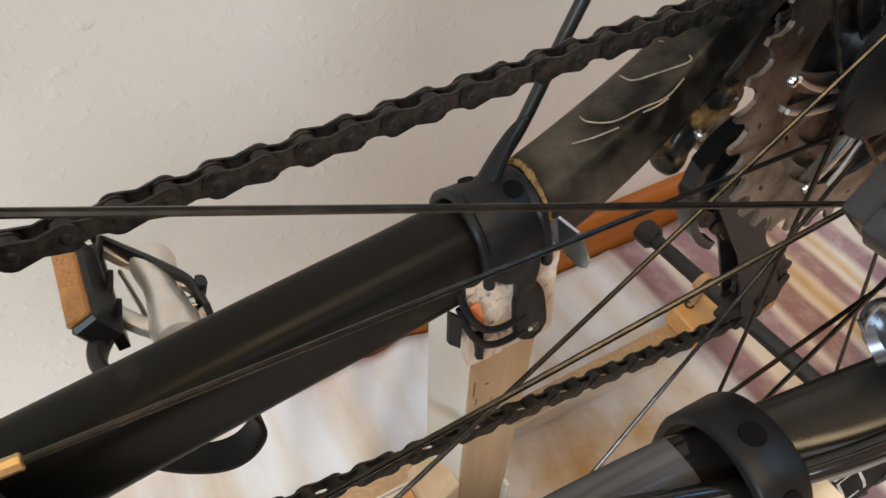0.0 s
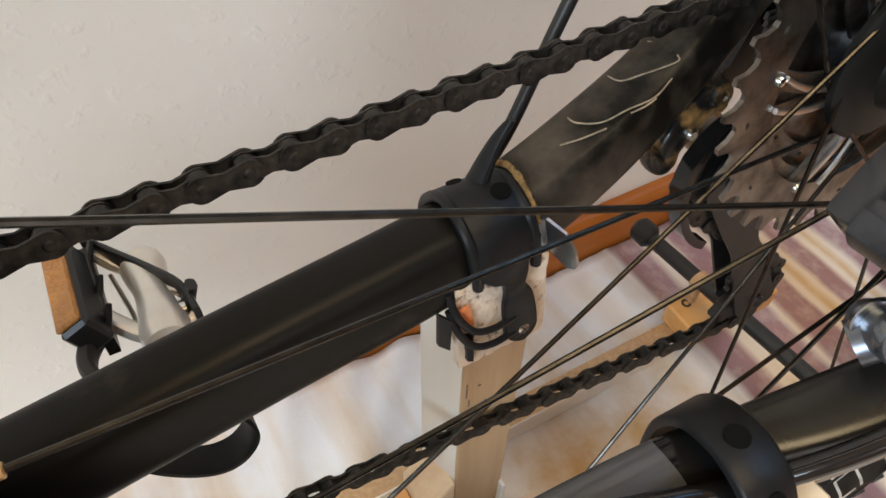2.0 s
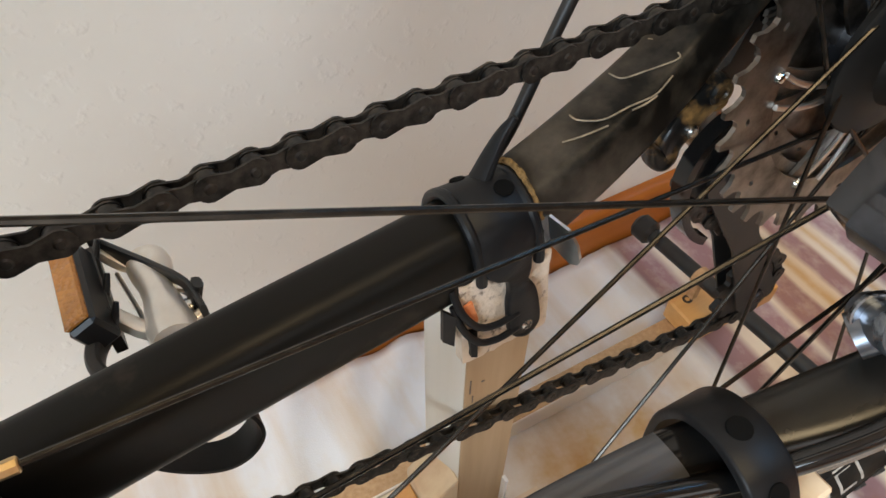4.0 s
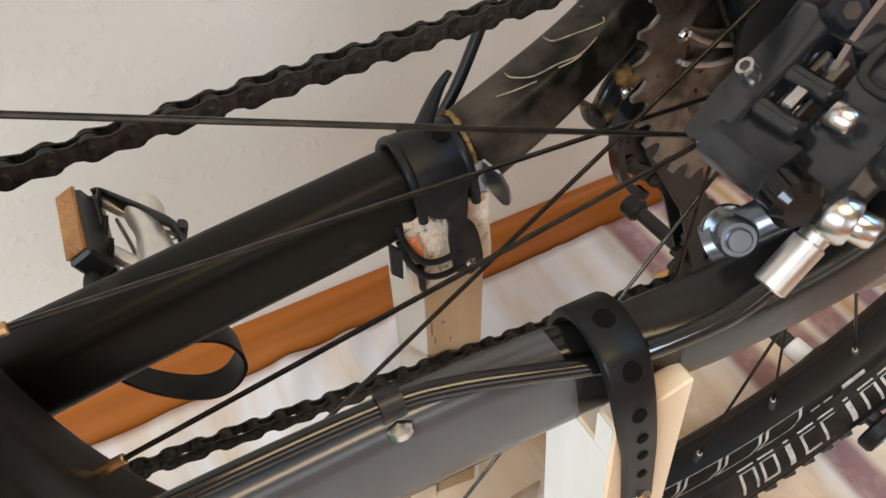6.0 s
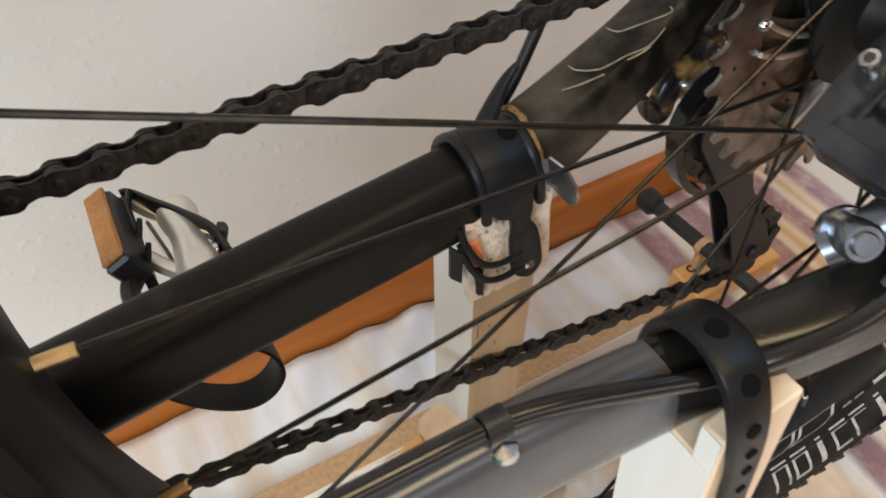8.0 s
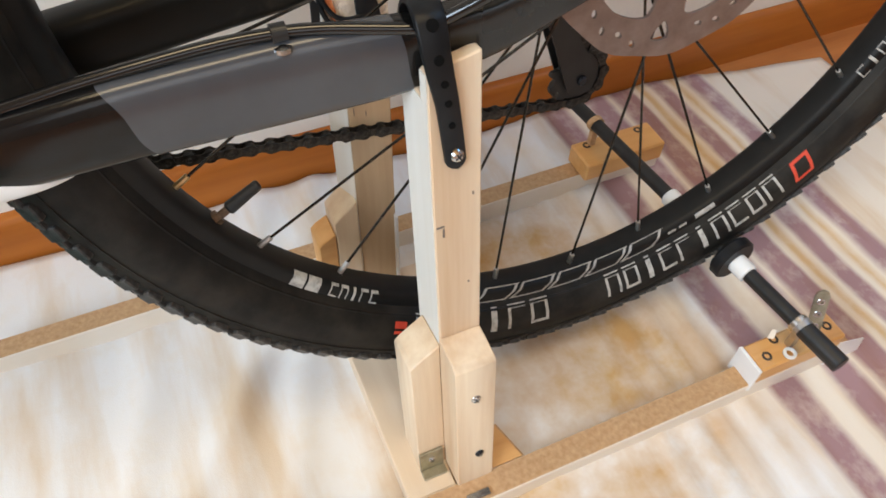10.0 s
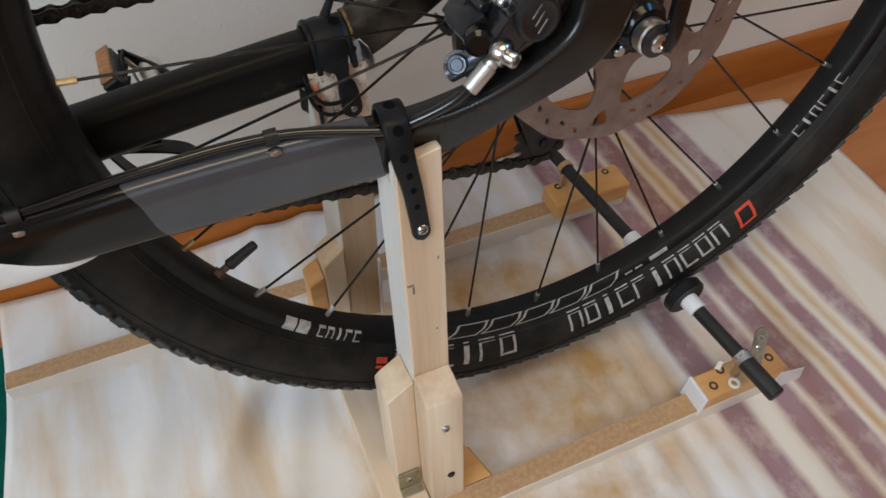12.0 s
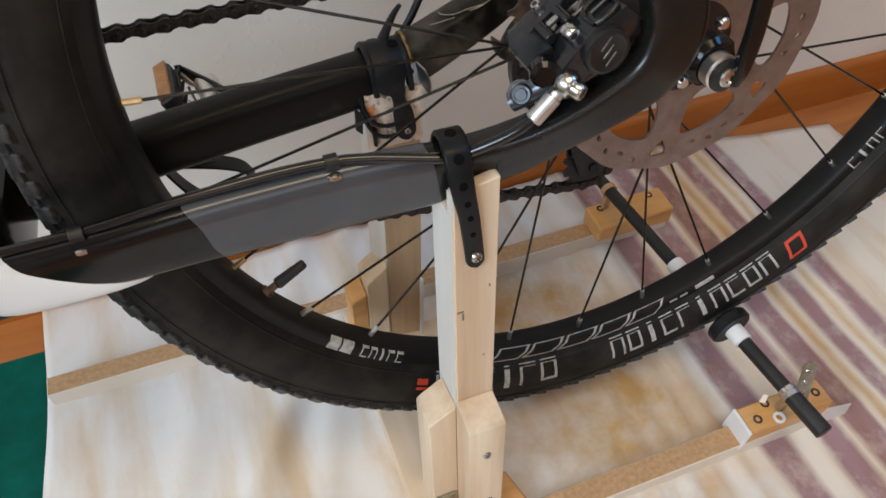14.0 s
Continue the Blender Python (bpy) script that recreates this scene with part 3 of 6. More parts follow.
stand = thing("wheel_stand", (-0.15, 0.05, FLOOR_Z), "home-made wooden bicycle stand of pine posts on chipboard rails", "bicycle stand")


def rail(y0, y1, x0, x1):
    bm = box(x0, x1, y0, y1, FLOOR_Z + 0.003, RAIL_TOP, 0.0006)
    ob = part("rail", bm, WARM_LAMINATE, stand, "white laminated chipboard rail with raw upper edge")
    part("raw_edge", box(x0 + 0.001, x1 - 0.001, y0 + 0.0008, y1 - 0.0008, RAIL_TOP - 0.001, RAIL_TOP + 0.0006), CHIP, ob, "raw brown chipboard edge")
    return ob


rail(-0.1687, -0.1480, -0.52, 0.215)
rail(0.0980, 0.1180, -0.473, 0.1985)
part("cross_plank", box(-0.190, -0.152, -0.1475, 0.0975, RAIL_TOP - 0.024, RAIL_TOP - 0.002, 0.001), PINE_Y, stand, "pale pine cross plank")
outl = [(-0.126, -0.1475), (-0.0965, -0.1475), (-0.1055, -0.115), (-0.119, -0.05), (-0.126, -0.05)]
part("corner_plank", slab([(x, y, RAIL_TOP - 0.022) for x, y in outl], (0, 0, 1), 0.0215), BEECH, stand, "orange beech corner plank")
part("edge_strip", slab([(-0.0963, -0.1475, RAIL_TOP - 0.022), (-0.0940, -0.1475, RAIL_TOP - 0.022), (-0.1030, -0.115, RAIL_TOP - 0.022), (-0.1053, -0.115, RAIL_TOP - 0.022)], (0, 0, 1), 0.019), CHIP, stand, "raw chipboard strip")


part("foot_plank", slab([(-0.166, 0.008, -0.386), (-0.0870, 0.012, -0.386), (-0.0870, 0.0435, -0.386), (-0.166, 0.0435, -0.386)], (0, 0, 1), 0.038), PINE_Y, stand, "short pale plank at the foot of the post")
part("laminate_strip", box(-0.1290, -0.1268, 0.0300, 0.0344, -0.347, -0.262, 0.0003), MELAMINE, stand, "thin white laminate strip on the post")
NEAR_FOOT = -0.384  # the near post's foot along its own leaning axis


def leaning(ob):
    """Tilts a part of the stand with the bicycle."""
    turn = Matrix.Rotation(radians(-7.18), 4, "X")
    ob.matrix_basis = (turn if ob.parent and ob.parent.type == "MESH" else LEANING) @ ob.matrix_basis
    return ob


def post(y_out, y_seat, y_in, x0, x1, seat, top_l, top_r, label):
    """An upright with a notch for the stay; the lip on its outer side ends in a slanting cut."""
    bm = bmesh.new()
    prof = [(y_out, NEAR_FOOT), (y_in, NEAR_FOOT), (y_in, seat), (y_seat, seat), (y_seat, None), (y_out, None)]
    rows = []
    for x, top in ((x0, top_l), (x1, top_r)):
        rows.append([bm.verts.new((x, y, top if z is None else z)) for y, z in prof])
    n = len(prof)
    bm.faces.new(rows[0])
    bm.faces.new(rows[1][::-1])
    for k in range(n):
        bm.faces.new((rows[0][k], rows[0][(k + 1) % n], rows[1][(k + 1) % n], rows[1][k]))
    bmesh.ops.recalc_face_normals(bm, faces=bm.faces)
    bmesh.ops.bevel(bm, geom=list(bm.edges), offset=0.0008, segments=1, affect="EDGES")
    return leaning(part("post", bm, PINE, stand, label))


post_n = post(-0.0778, -0.0692, -0.043, -0.1510, -0.1230, -0.0610, -0.0445, -0.0385, "pale planed pine post notched for the stay")
bm = bmesh.new()
rows = [[bm.verts.new((x, y, z)) for x, y in ((-0.1560, 0.0380), (-0.1272, 0.0345), (-0.1285, 0.0665), (-0.1632, 0.0640))] for z in (RAIL_TOP - 0.022, -0.18, -0.076)]
for r0, r1 in zip(rows, rows[1:]):
    for k in range(4):
        bm.faces.new((r0[k], r0[(k + 1) % 4], r1[(k + 1) % 4], r1[k]))
bm.faces.new(rows[0])
bm.faces.new(rows[-1][::-1])
bmesh.ops.recalc_face_normals(bm, faces=bm.faces)
bmesh.ops.bevel(bm, geom=[e for e in bm.edges if e.calc_face_angle(0) > 0.5], offset=0.0008, segments=1, affect="EDGES")
post_f = part("post", bm, PINE_D, stand, "pine post with chipped top, shade in its brown colour")
# Thin pale panels paint the lit sides of the posts.
part("pale_edge", slab([(-0.1561, 0.0390, -0.388), (-0.1630, 0.0632, -0.388), (-0.1630, 0.0632, -0.078), (-0.1561, 0.0390, -0.078)], (-1, -0.28, 0), 0.0006), LIT_PINE, post_f, "pale side with window light in its colour")
part("pale_edge", box(-0.1516, -0.1510, -0.0771, -0.0438, NEAR_FOOT + 0.004, -0.0618), LIT_PINE, post_n, "nearly white side with window light in its colour")
part("pale_edge", box(-0.1516, -0.1510, -0.0771, -0.0699, -0.0616, -0.0455), LIT_PINE, post_n, "nearly white lip with window light in its colour")
part("pale_edge", box(-0.1502, -0.1238, -0.0693, -0.0688, -0.0606, -0.0470), LIT_PINE, post_n, "nearly white inner side of the notch")
for x, y, z, w, h in ((-0.1475, -0.0781, -0.140, 0.0045, 0.0012), (-0.1457, -0.0781, -0.145, 0.0012, 0.006), (-0.131, -0.0781, -0.190, 0.0012, 0.0012), (-0.128, -0.0781, -0.122, 0.001, 0.002)):
    part("pencil_mark", box(x - w / 2, x + w / 2, y - 0.0001, y + 0.0006, z - h / 2, z + h / 2), PENCIL, post_n, "dark pencil mark")
front_y = lambda x: 0.0380 - 0.1215 * (x + 0.1560)
for x, z, w, h in ((-0.154, -0.140, 0.0012, 0.012), (-0.1525, -0.152, 0.001, 0.006), (-0.148, -0.138, 0.003, 0.001), (-0.1445, -0.155, 0.001, 0.004)):
    part("pencil_mark", box(x - w / 4, x + w / 4, front_y(x) - 0.0004, front_y(x) + 0.0006, z - h / 2, z + h / 2), PENCIL, post_f, "dark pencil mark")


def foot_block(x0, x1, y0, y1, top, cut, axis, base, mat=None):
    """A short brace block with a sloped top: the slope falls outwards along axis."""
    bm = bmesh.new()
    if axis == "-y":
        prof = [(y1, base), (y1, top), (y0 + 0.004, top - cut), (y0, top - cut - 0.004), (y0, base)]
        lo = [bm.verts.new((x0, y, z)) for y, z in prof]
        hi = [bm.verts.new((x1, y, z)) for y, z in prof]
    else:
        prof = [(x1, base), (x1, top), (x0 + 0.004, top - cut), (x0, top - cut - 0.004), (x0, base)]
        lo = [bm.verts.new((x, y0, z)) for x, z in prof]
        hi = [bm.verts.new((x, y1, z)) for x, z in prof]
    n = len(prof)
    bm.faces.new(lo)
    bm.faces.new(hi[::-1])
    for k in range(n):
        bm.faces.new((lo[k], hi[k], hi[(k + 1) % n], lo[(k + 1) % n]))
    bmesh.ops.recalc_face_normals(bm, faces=bm.faces)
    bmesh.ops.bevel(bm, geom=list(bm.edges), offset=0.0008, segments=1, affect="EDGES")
    return part("foot_block", bm, mat or PINE, stand, "short chamfered pine brace block")


fb = leaning(foot_block(-0.152, -0.1235, -0.1035, -0.0781, -0.2345, 0.004, "-y", NEAR_FOOT))
for x, z in ((-0.138, -0.2755), (-0.135, -0.3465)):
    cross_screw((x, -0.1036, z), (0, -1, 0.05), 0.0034, fb, STEEL if z > -0.3 else GUN, "small cross-head screw")
leaning(foot_block(-0.1735, -0.1518, -0.0790, -0.050, -0.240, 0.012, "-x", NEAR_FOOT))
foot_block(-0.1765, -0.1575, 0.036, 0.063, -0.238, 0.014, "-x", RAIL_TOP - 0.002)
foot_block(-0.1915, -0.1770, 0.036, 0.060, -0.268, 0.006, "-x", RAIL_TOP - 0.002, BEECH)

# angle iron at the near post's foot
bm = bmesh.new()
add_box(bm, -0.1735, -0.1545, -0.0815, -0.0795, NEAR_FOOT, NEAR_FOOT + 0.024, 0.0005)
add_box(bm, -0.1735, -0.1545, -0.0895, -0.0815, NEAR_FOOT, NEAR_FOOT + 0.002, 0.0005)
iron = leaning(part("angle_iron", bm, TABZINC, stand, "dull zinc-plated angle iron"))
cross_screw((-0.164, -0.0816, NEAR_FOOT + 0.014), (0, -1, 0), 0.0028, iron, STEEL)
part("foot_plate", box(-0.150, -0.132, -0.1655, -0.1600, RAIL_TOP + 0.0007, RAIL_TOP + 0.0026, 0.0004), BRACKET, stand, "small dark foot plate")

# roller axle across the back of the stand
AZ = -0.318


def ax(y):
    """Where the axle, a little out of square, passes at y."""
    return 0.1290 - 0.105 * (y - 0.003)


def collar(y0, y1, r, bev=0.0008, n=24):
    return rod((ax(y0), y0, AZ), (ax(y1), y1, AZ), r, n, bev)


axle = part("axle_bar", collar(-0.185, 0.176, 0.0066, 0.001), DARK, stand, "black-sleeved roller axle bar")
part("end_sleeve", collar(-0.197, -0.156, 0.0080, 0.001), DARK, axle)
part("end_knob", collar(0.168, 0.186, 0.0110, 0.003), DARK, axle)
for y0, y1 in ((-0.098, -0.0825), (-0.0115, 0.0045)):
    part("spacer", collar(y0, y1, 0.0088), WHITE, axle, "white plastic spacer")
for y0, y1 in ((-0.0825, -0.0715), (-0.0225, -0.0115)):
    part("roller", collar(y0, y1, 0.0205, 0.002, 32), RUBBER, axle, "black rubber roller")
part("nut", collar(-0.1555, -0.1505, 0.0084, 0.0005), STEEL, axle, "zinc nut")


def axle_block(x0, x1, y0, y1, screws):
    """A short beech block on the rail, its screw holes ringed with rust."""
    bm = box(x0, x1, y0, y1, RAIL_TOP + 0.0008, RAIL_TOP + 0.023, 0.0016)
    ob = part("axle_block", bm, BEECH, stand, "orange beech block carrying the axle")
    for x, y in screws:
        top = RAIL_TOP + 0.0232
        part("screw_hole", lathe([(0.0021, top), (0.0043, top), (0.0043, top - 0.002), (0.0021, top - 0.002)], 18, (x, y, 0), axis="Z"), SOCKET, ob, "dark ring round a screw hole")
    return ob


blk = axle_block(0.1090, 0.198, -0.1690, -0.1436, ((0.1370, -0.1480), (0.1215, -0.1590), (0.1880, -0.1550)))
part("end_cap", box(0.1055, 0.1088, -0.1695, -0.1430, RAIL_TOP - 0.008, RAIL_TOP + 0.0235, 0.0006), MELAMINE, blk, "white laminate end")
blf = axle_block(0.0975, 0.191, 0.087, 0.122, ((0.1121, 0.1144), (0.1736, 0.1144)))
for b, y in ((blk, -0.1570), (blf, 0.1150)):
    AX = ax(y)
    clip = bmesh.new()
    add_sweep(clip, [(AX + 0.0078 * math.cos(a), y, AZ + 0.0078 * math.sin(a)) for a in np.linspace(radians(-80), radians(260), 24)], lambda i: [(-0.003, -0.0006), (0.003, -0.0006), (0.003, 0.0006), (-0.003, 0.0006)], side=(0, 1, 0))
    add_box(clip, AX - 0.003, AX + 0.003, y - 0.003, y + 0.003, RAIL_TOP + 0.0225, AZ - 0.0070)
    part("pipe_clip", clip, ZINC if b is blk else CHIP, b, "zinc pipe clip" if b is blk else "brown pipe clip")
TAB = Matrix.Translation((0.1640, -0.1605, -0.3425)) @ Euler((radians(-15), radians(-7), radians(-28))).to_matrix().to_4x4()
bm = cut_plate([(-0.0055, 0.0), (0.0055, 0.0), (0.0058, 0.046), (0.0040, 0.0505), (0.0, 0.0525), (-0.0040, 0.0505), (-0.0058, 0.046)], [oval(0.0, h, 0.0017, 0.0017) for h in (0.015, 0.0275, 0.0405)], -0.0008, 0.0008)
bmesh.ops.transform(bm, matrix=TAB, verts=bm.verts)
tab = part("metal_tab", bm, TABZINC, axle, "upright perforated yellow-zinc tab")
for h in (0.015, 0.0275, 0.0405):
    bm = lathe([(0.0017, -0.0011), (0.0030, -0.0011), (0.0034, -0.0008), (0.0017, -0.0006)], 14, (0, 0, h))
    bmesh.ops.transform(bm, matrix=TAB, verts=bm.verts)
    part("eyelet", bm, STEEL, tab, "bright rim of a hole")
part("washer", lathe([(0.003, -0.0008), (0.0055, -0.0008), (0.0055, 0.0008), (0.003, 0.0008)], 24, (0.1390, -0.1650, RAIL_TOP + 0.0255), axis="Z"), WHITE, blk, "white plastic washer")
part("plastic_strip", slab([(0.1320, -0.1455, -0.3440), (0.1360, -0.1483, -0.3435), (0.1395, -0.1453, -0.3380), (0.1360, -0.1430, -0.3380)], (0.6, 0.2, 0.8), 0.0012), WARM_LAMINATE, blk, "bent strip of pale plastic")
# torn laminate at the rail's end
part("laminate_sliver", slab([(0.196, -0.1698, -0.3560), (0.2305, -0.1698, -0.3690), (0.2370, -0.1698, -0.3940), (0.196, -0.1698, -0.3940)], (0, 1, 0), 0.0007), MELAMINE, stand, "torn white laminate at the rail end")

# ---- the bicycle ----
bike = thing("bicycle", (-0.15, 0.0, -0.36), "black mountain bicycle held by its rear stays in a wooden stand", "bicycle")
S_POW = 3.2


def add_stay(rows, n=5):
    """Rows of x, y, z, half width, half height."""
    pts = smooth_path(rows, n)
    return add_sweep(bmesh.new(), [p[:3] for p in pts], lambda i: ring(pts[i][3], pts[i][4], 40, float(np.interp(pts[i][0], (-0.155, -0.09), (S_POW, 5.0)))), side=(0, 1, 0))


LEFT = [(-0.50, -0.033, -0.060, 0.0150, 0.0190), (-0.42, -0.041, -0.0540, 0.0120, 0.0180), (-0.36, -0.0465, -0.0500, 0.0102, 0.0172), (-0.32, -0.0490, -0.0480, 0.0094, 0.0178), (-0.27, -0.0505, -0.0460, 0.0088, 0.0192), (-0.20, -0.0508, -0.0460, 0.0088, 0.0203),
        (-0.155, -0.0525, -0.0460, 0.0090, 0.0190), (-0.132, -0.0580, -0.0405, 0.0098, 0.0158), (-0.110, -0.0650, -0.0320, 0.0108, 0.0135), (-0.085, -0.0735, -0.0180, 0.0105, 0.0115), (-0.062, -0.0782, -0.0055, 0.0098, 0.0130), (-0.0445, -0.0805, 0.0060, 0.0095, 0.0150), (-0.0345, -0.0805, 0.0210, 0.0092, 0.0168), (-0.0335, -0.079, 0.042, 0.009, 0.0160), (-0.048, -0.0745, 0.082, 0.009, 0.0145)]
left_stay = part("chainstay", add_stay(LEFT), CARBON, bike, "glossy black chainstay on the brake side")
RIGHT = [(-0.50, 0.036, -0.072, 0.017, 0.022), (-0.40, 0.0435, -0.0640, 0.0150, 0.0190), (-0.30, 0.0475, -0.0545, 0.0142, 0.0175), (-0.235, 0.0495, -0.0480, 0.0140, 0.0174), (-0.18, 0.0510, -0.0428, 0.0140, 0.0172),
         (-0.14, 0.0532, -0.0380, 0.0142, 0.0160), (-0.10, 0.0566, -0.0241, 0.0138, 0.0135), (-0.06, 0.0636, -0.0085, 0.0125, 0.0118), (-0.025, 0.068, 0.0150, 0.0105, 0.0120), (0.0, 0.070, 0.029, 0.0095, 0.0125)]
right_stay = part("chainstay", add_stay(RIGHT), MUDDY, bike, "black chainstay on the chain side with mud and scratches")


def stay_foil(rows, x0, x1, slant0, slant1, grow, mat, name, parent, label, a_from=0.0, a_to=2 * math.pi):
    """A thin skin over part of a stay, with slanting ends."""
    pts = np.array(smooth_path(rows, 10))
    bm = bmesh.new()
    steps, n = 40, 24
    grid = []
    for i in range(steps + 1):
        row = []
        for k in range(n + 1):
            a = a_from + (a_to - a_from) * k / n
            c, s = math.cos(a), math.sin(a)
            xa, xb = x0 + slant0 * s, x1 + slant1 * s
            x = xa + (xb - xa) * i / steps
            y, z, w, h = (np.interp(x, pts[:, 0], pts[:, j]) for j in (1, 2, 3, 4))
            w, h = w + grow, h + grow
            row.append(bm.verts.new((x, y + w * math.copysign(abs(c) ** (2 / S_POW), c), z + h * math.copysign(abs(s) ** (2 / S_POW), s))))
        grid.append(row)
    for i in range(steps):
        for k in range(n):
            bm.faces.new((grid[i][k], grid[i][k + 1], grid[i + 1][k + 1], grid[i + 1][k]))
    return part(name, bm, mat, parent, label, 180)


stay_foil(LEFT, -0.278, -0.1535, -0.008, -0.0038, 0.0004, GREY, "protective_foil", left_stay, "satin grey protective foil", radians(60), radians(300))
# The stay's rear faces take the colour with the painted reflection.
left_stay.data.materials.append(SHEEN_BLACK)
for f in left_stay.data.polygons:
    f.material_index = 1 if f.center.x > -0.140 else 0
# white painted underside towards the crank
under = smooth_path([(-0.50, -0.044, -0.020, 0.014, 0.026), (-0.42, -0.047, -0.0385, 0.0125, 0.0235), (-0.384, -0.0485, -0.0470, 0.0105, 0.0175), (-0.372, -0.0490, -0.0525, 0.0098, 0.0168), (-0.351, -0.0492, -0.0585, 0.0093, 0.0112), (-0.330, -0.0495, -0.0630, 0.0078, 0.0060), (-0.317, -0.0495, -0.0658, 0.0050, 0.0028), (-0.308, -0.0495, -0.0672, 0.0010, 0.0005)], 6)
bm = add_sweep(bmesh.new(), [p[:3] for p in under], lambda i: ring(under[i][3], under[i][4], 24, 3.0), side=(0, 1, 0))
part("frame_underside", bm, WHITE, bike, "white painted lower part of the frame")
seat = smooth_path([(-0.043, -0.0762, 0.070, 0.0088, 0.0146), (-0.058, -0.072, 0.10, 0.009, 0.013), (-0.13, -0.06, 0.2, 0.009, 0.012), (-0.26, -0.045, 0.38, 0.009, 0.012)], 6)
part("dropout", lathe([(0.0, -0.0850), (0.0120, -0.0850), (0.0145, -0.082), (0.0145, -0.074), (0.013, -0.072), (0.0, -0.072)], 36, (-0.004, 0, 0.005), closed=False), CARBON, bike, "black dropout round the axle")
part("seatstay", add_sweep(bmesh.new(), [p[:3] for p in seat], lambda i: ring(seat[i][3], seat[i][4], 20, 2.6), side=(0, 1, 0)), CARBON, bike)
seat_r = smooth_path([(0.004, 0.072, 0.0, 0.008, 0.02), (-0.012, 0.071, 0.04, 0.008, 0.017), (-0.05, 0.068, 0.10, 0.009, 0.013), (-0.13, 0.058, 0.21, 0.009, 0.012), (-0.26, 0.043, 0.39, 0.009, 0.012)], 6)
part("seatstay", add_sweep(bmesh.new(), [p[:3] for p in seat_r], lambda i: ring(seat_r[i][3], seat_r[i][4], 20, 2.6), side=(0, 1, 0)), CARBON, bike)
part("seat_tube", tube([(-0.46, 0.0, -0.03), (-0.56, 0.0, 0.40)], 0.017, 24), CARBON, bike)
part("yoke", box(-0.440, -0.3715, -0.046, 0.046, -0.080, -0.0275, 0.010, None, 3), CARBON, bike, "black yoke that joins the chainstays")
part("bottom_bracket", lathe([(0.0, -0.045), (0.022, -0.045), (0.024, -0.04), (0.024, 0.04), (0.022, 0.045), (0.0, 0.045)], 32, (-0.448, 0, -0.045), closed=False), CARBON, bike)
near = lambda x: float(np.interp(x, (-0.11, -0.055), (1.0, 0.0)))
for pts in ([(-0.0846, 0.0702, -0.0088), (-0.0834, 0.0642, -0.0081), (-0.0769, 0.0603, -0.0053), (-0.0657, 0.0551, -0.0007), (-0.0635, 0.0572, 0.0005)],
            [(-0.1064, 0.0656, -0.0174), (-0.1058, 0.0611, -0.0172), (-0.0997, 0.0548, -0.0153), (-0.0900, 0.0521, -0.0114), (-0.0797, 0.0501, -0.0085), (-0.0707, 0.0516, -0.0042)],
            [(-0.0649, 0.0716, -0.0003), (-0.0627, 0.0663, 0.0009), (-0.0580, 0.0625, 0.0035), (-0.0564, 0.0640, 0.0045)],
            [(-0.1150, 0.0580, -0.0215), (-0.1085, 0.0545, -0.0190), (-0.1000, 0.0515, -0.0158)], [(-0.0900, 0.0505, -0.0120), (-0.0850, 0.0492, -0.0102), (-0.0800, 0.0490, -0.0083)]):
    part("scratch", tube(smooth_path([(x, y - 0.0006 - 0.0048 * near(x), z + 0.0012 + 0.0060 * near(x)) for x, y, z in pts], 6), 0.00034, 8), IVORY, right_stay, "pale raised scratch in the lacquer")

# ---- rear wheel ----
SPOKES, NIPPLE_R = 28, 0.299
STEP = 2 * math.pi / SPOKES
NIP0 = radians(179.1)  # the nipple at the front of the wheel


def tyre_half_width(r):
    return float(np.interp(r, (0.3105, 0.316, 0.325, 0.336, 0.347, 0.3535, 0.3585, 0.361), (0.0115, 0.0185, 0.0250, 0.0275, 0.0262, 0.0220, 0.0135, 0.0)))


rs = np.concatenate([np.linspace(0.3105, 0.3535, 13), np.linspace(0.356, 0.361, 5)])
prof = [(r, -tyre_half_width(r)) for r in rs] + [(r, tyre_half_width(r)) for r in rs[-2::-1]] + [(0.3125, 0.0085), (0.3125, -0.0085)]
tyre = part("tyre", lathe(prof, 160), TYRE, bike, "dusty black mountain bike tyre with worn knobs", 50)
rim = part("rim", lathe([(0.3012, -0.0080), (0.3026, -0.0112), (0.3050, -0.0128), (0.3118, -0.0128), (0.3125, -0.0120), (0.3125, 0.0120), (0.3118, 0.0128), (0.3050, 0.0128), (0.3026, 0.0112), (0.3012, 0.0080), (0.3008, 0.0)], 160), RIM, bike, "black anodised rim")

# tread: side knobs one by one on the near shoulder, the rest joined
knob = bmesh.new()
add_box(knob, -0.0050, 0.0050, -0.0056, 0.0056, -0.002, 0.0022, 0.0007)
KNOB = finish(knob, "tread_knob", TREAD, 30)
N_K = 132


def knob_pose(a, y, r, lean, turn=0.0):
    ca, sa = math.cos(a), math.sin(a)
    out = Vector((ca, 0, sa))
    tang = Vector((-sa, 0, ca))
    base = Matrix((tang, Vector((0, 1, 0)) * 1.0, out)).transposed().to_4x4()
    if base.determinant() < 0:
        base = Matrix((-tang, Vector((0, 1, 0)), out)).transposed().to_4x4()
    return Matrix.Translation(out * r + Vector((0, y, 0))) @ base @ Euler((lean, 0, turn)).to_matrix().to_4x4()


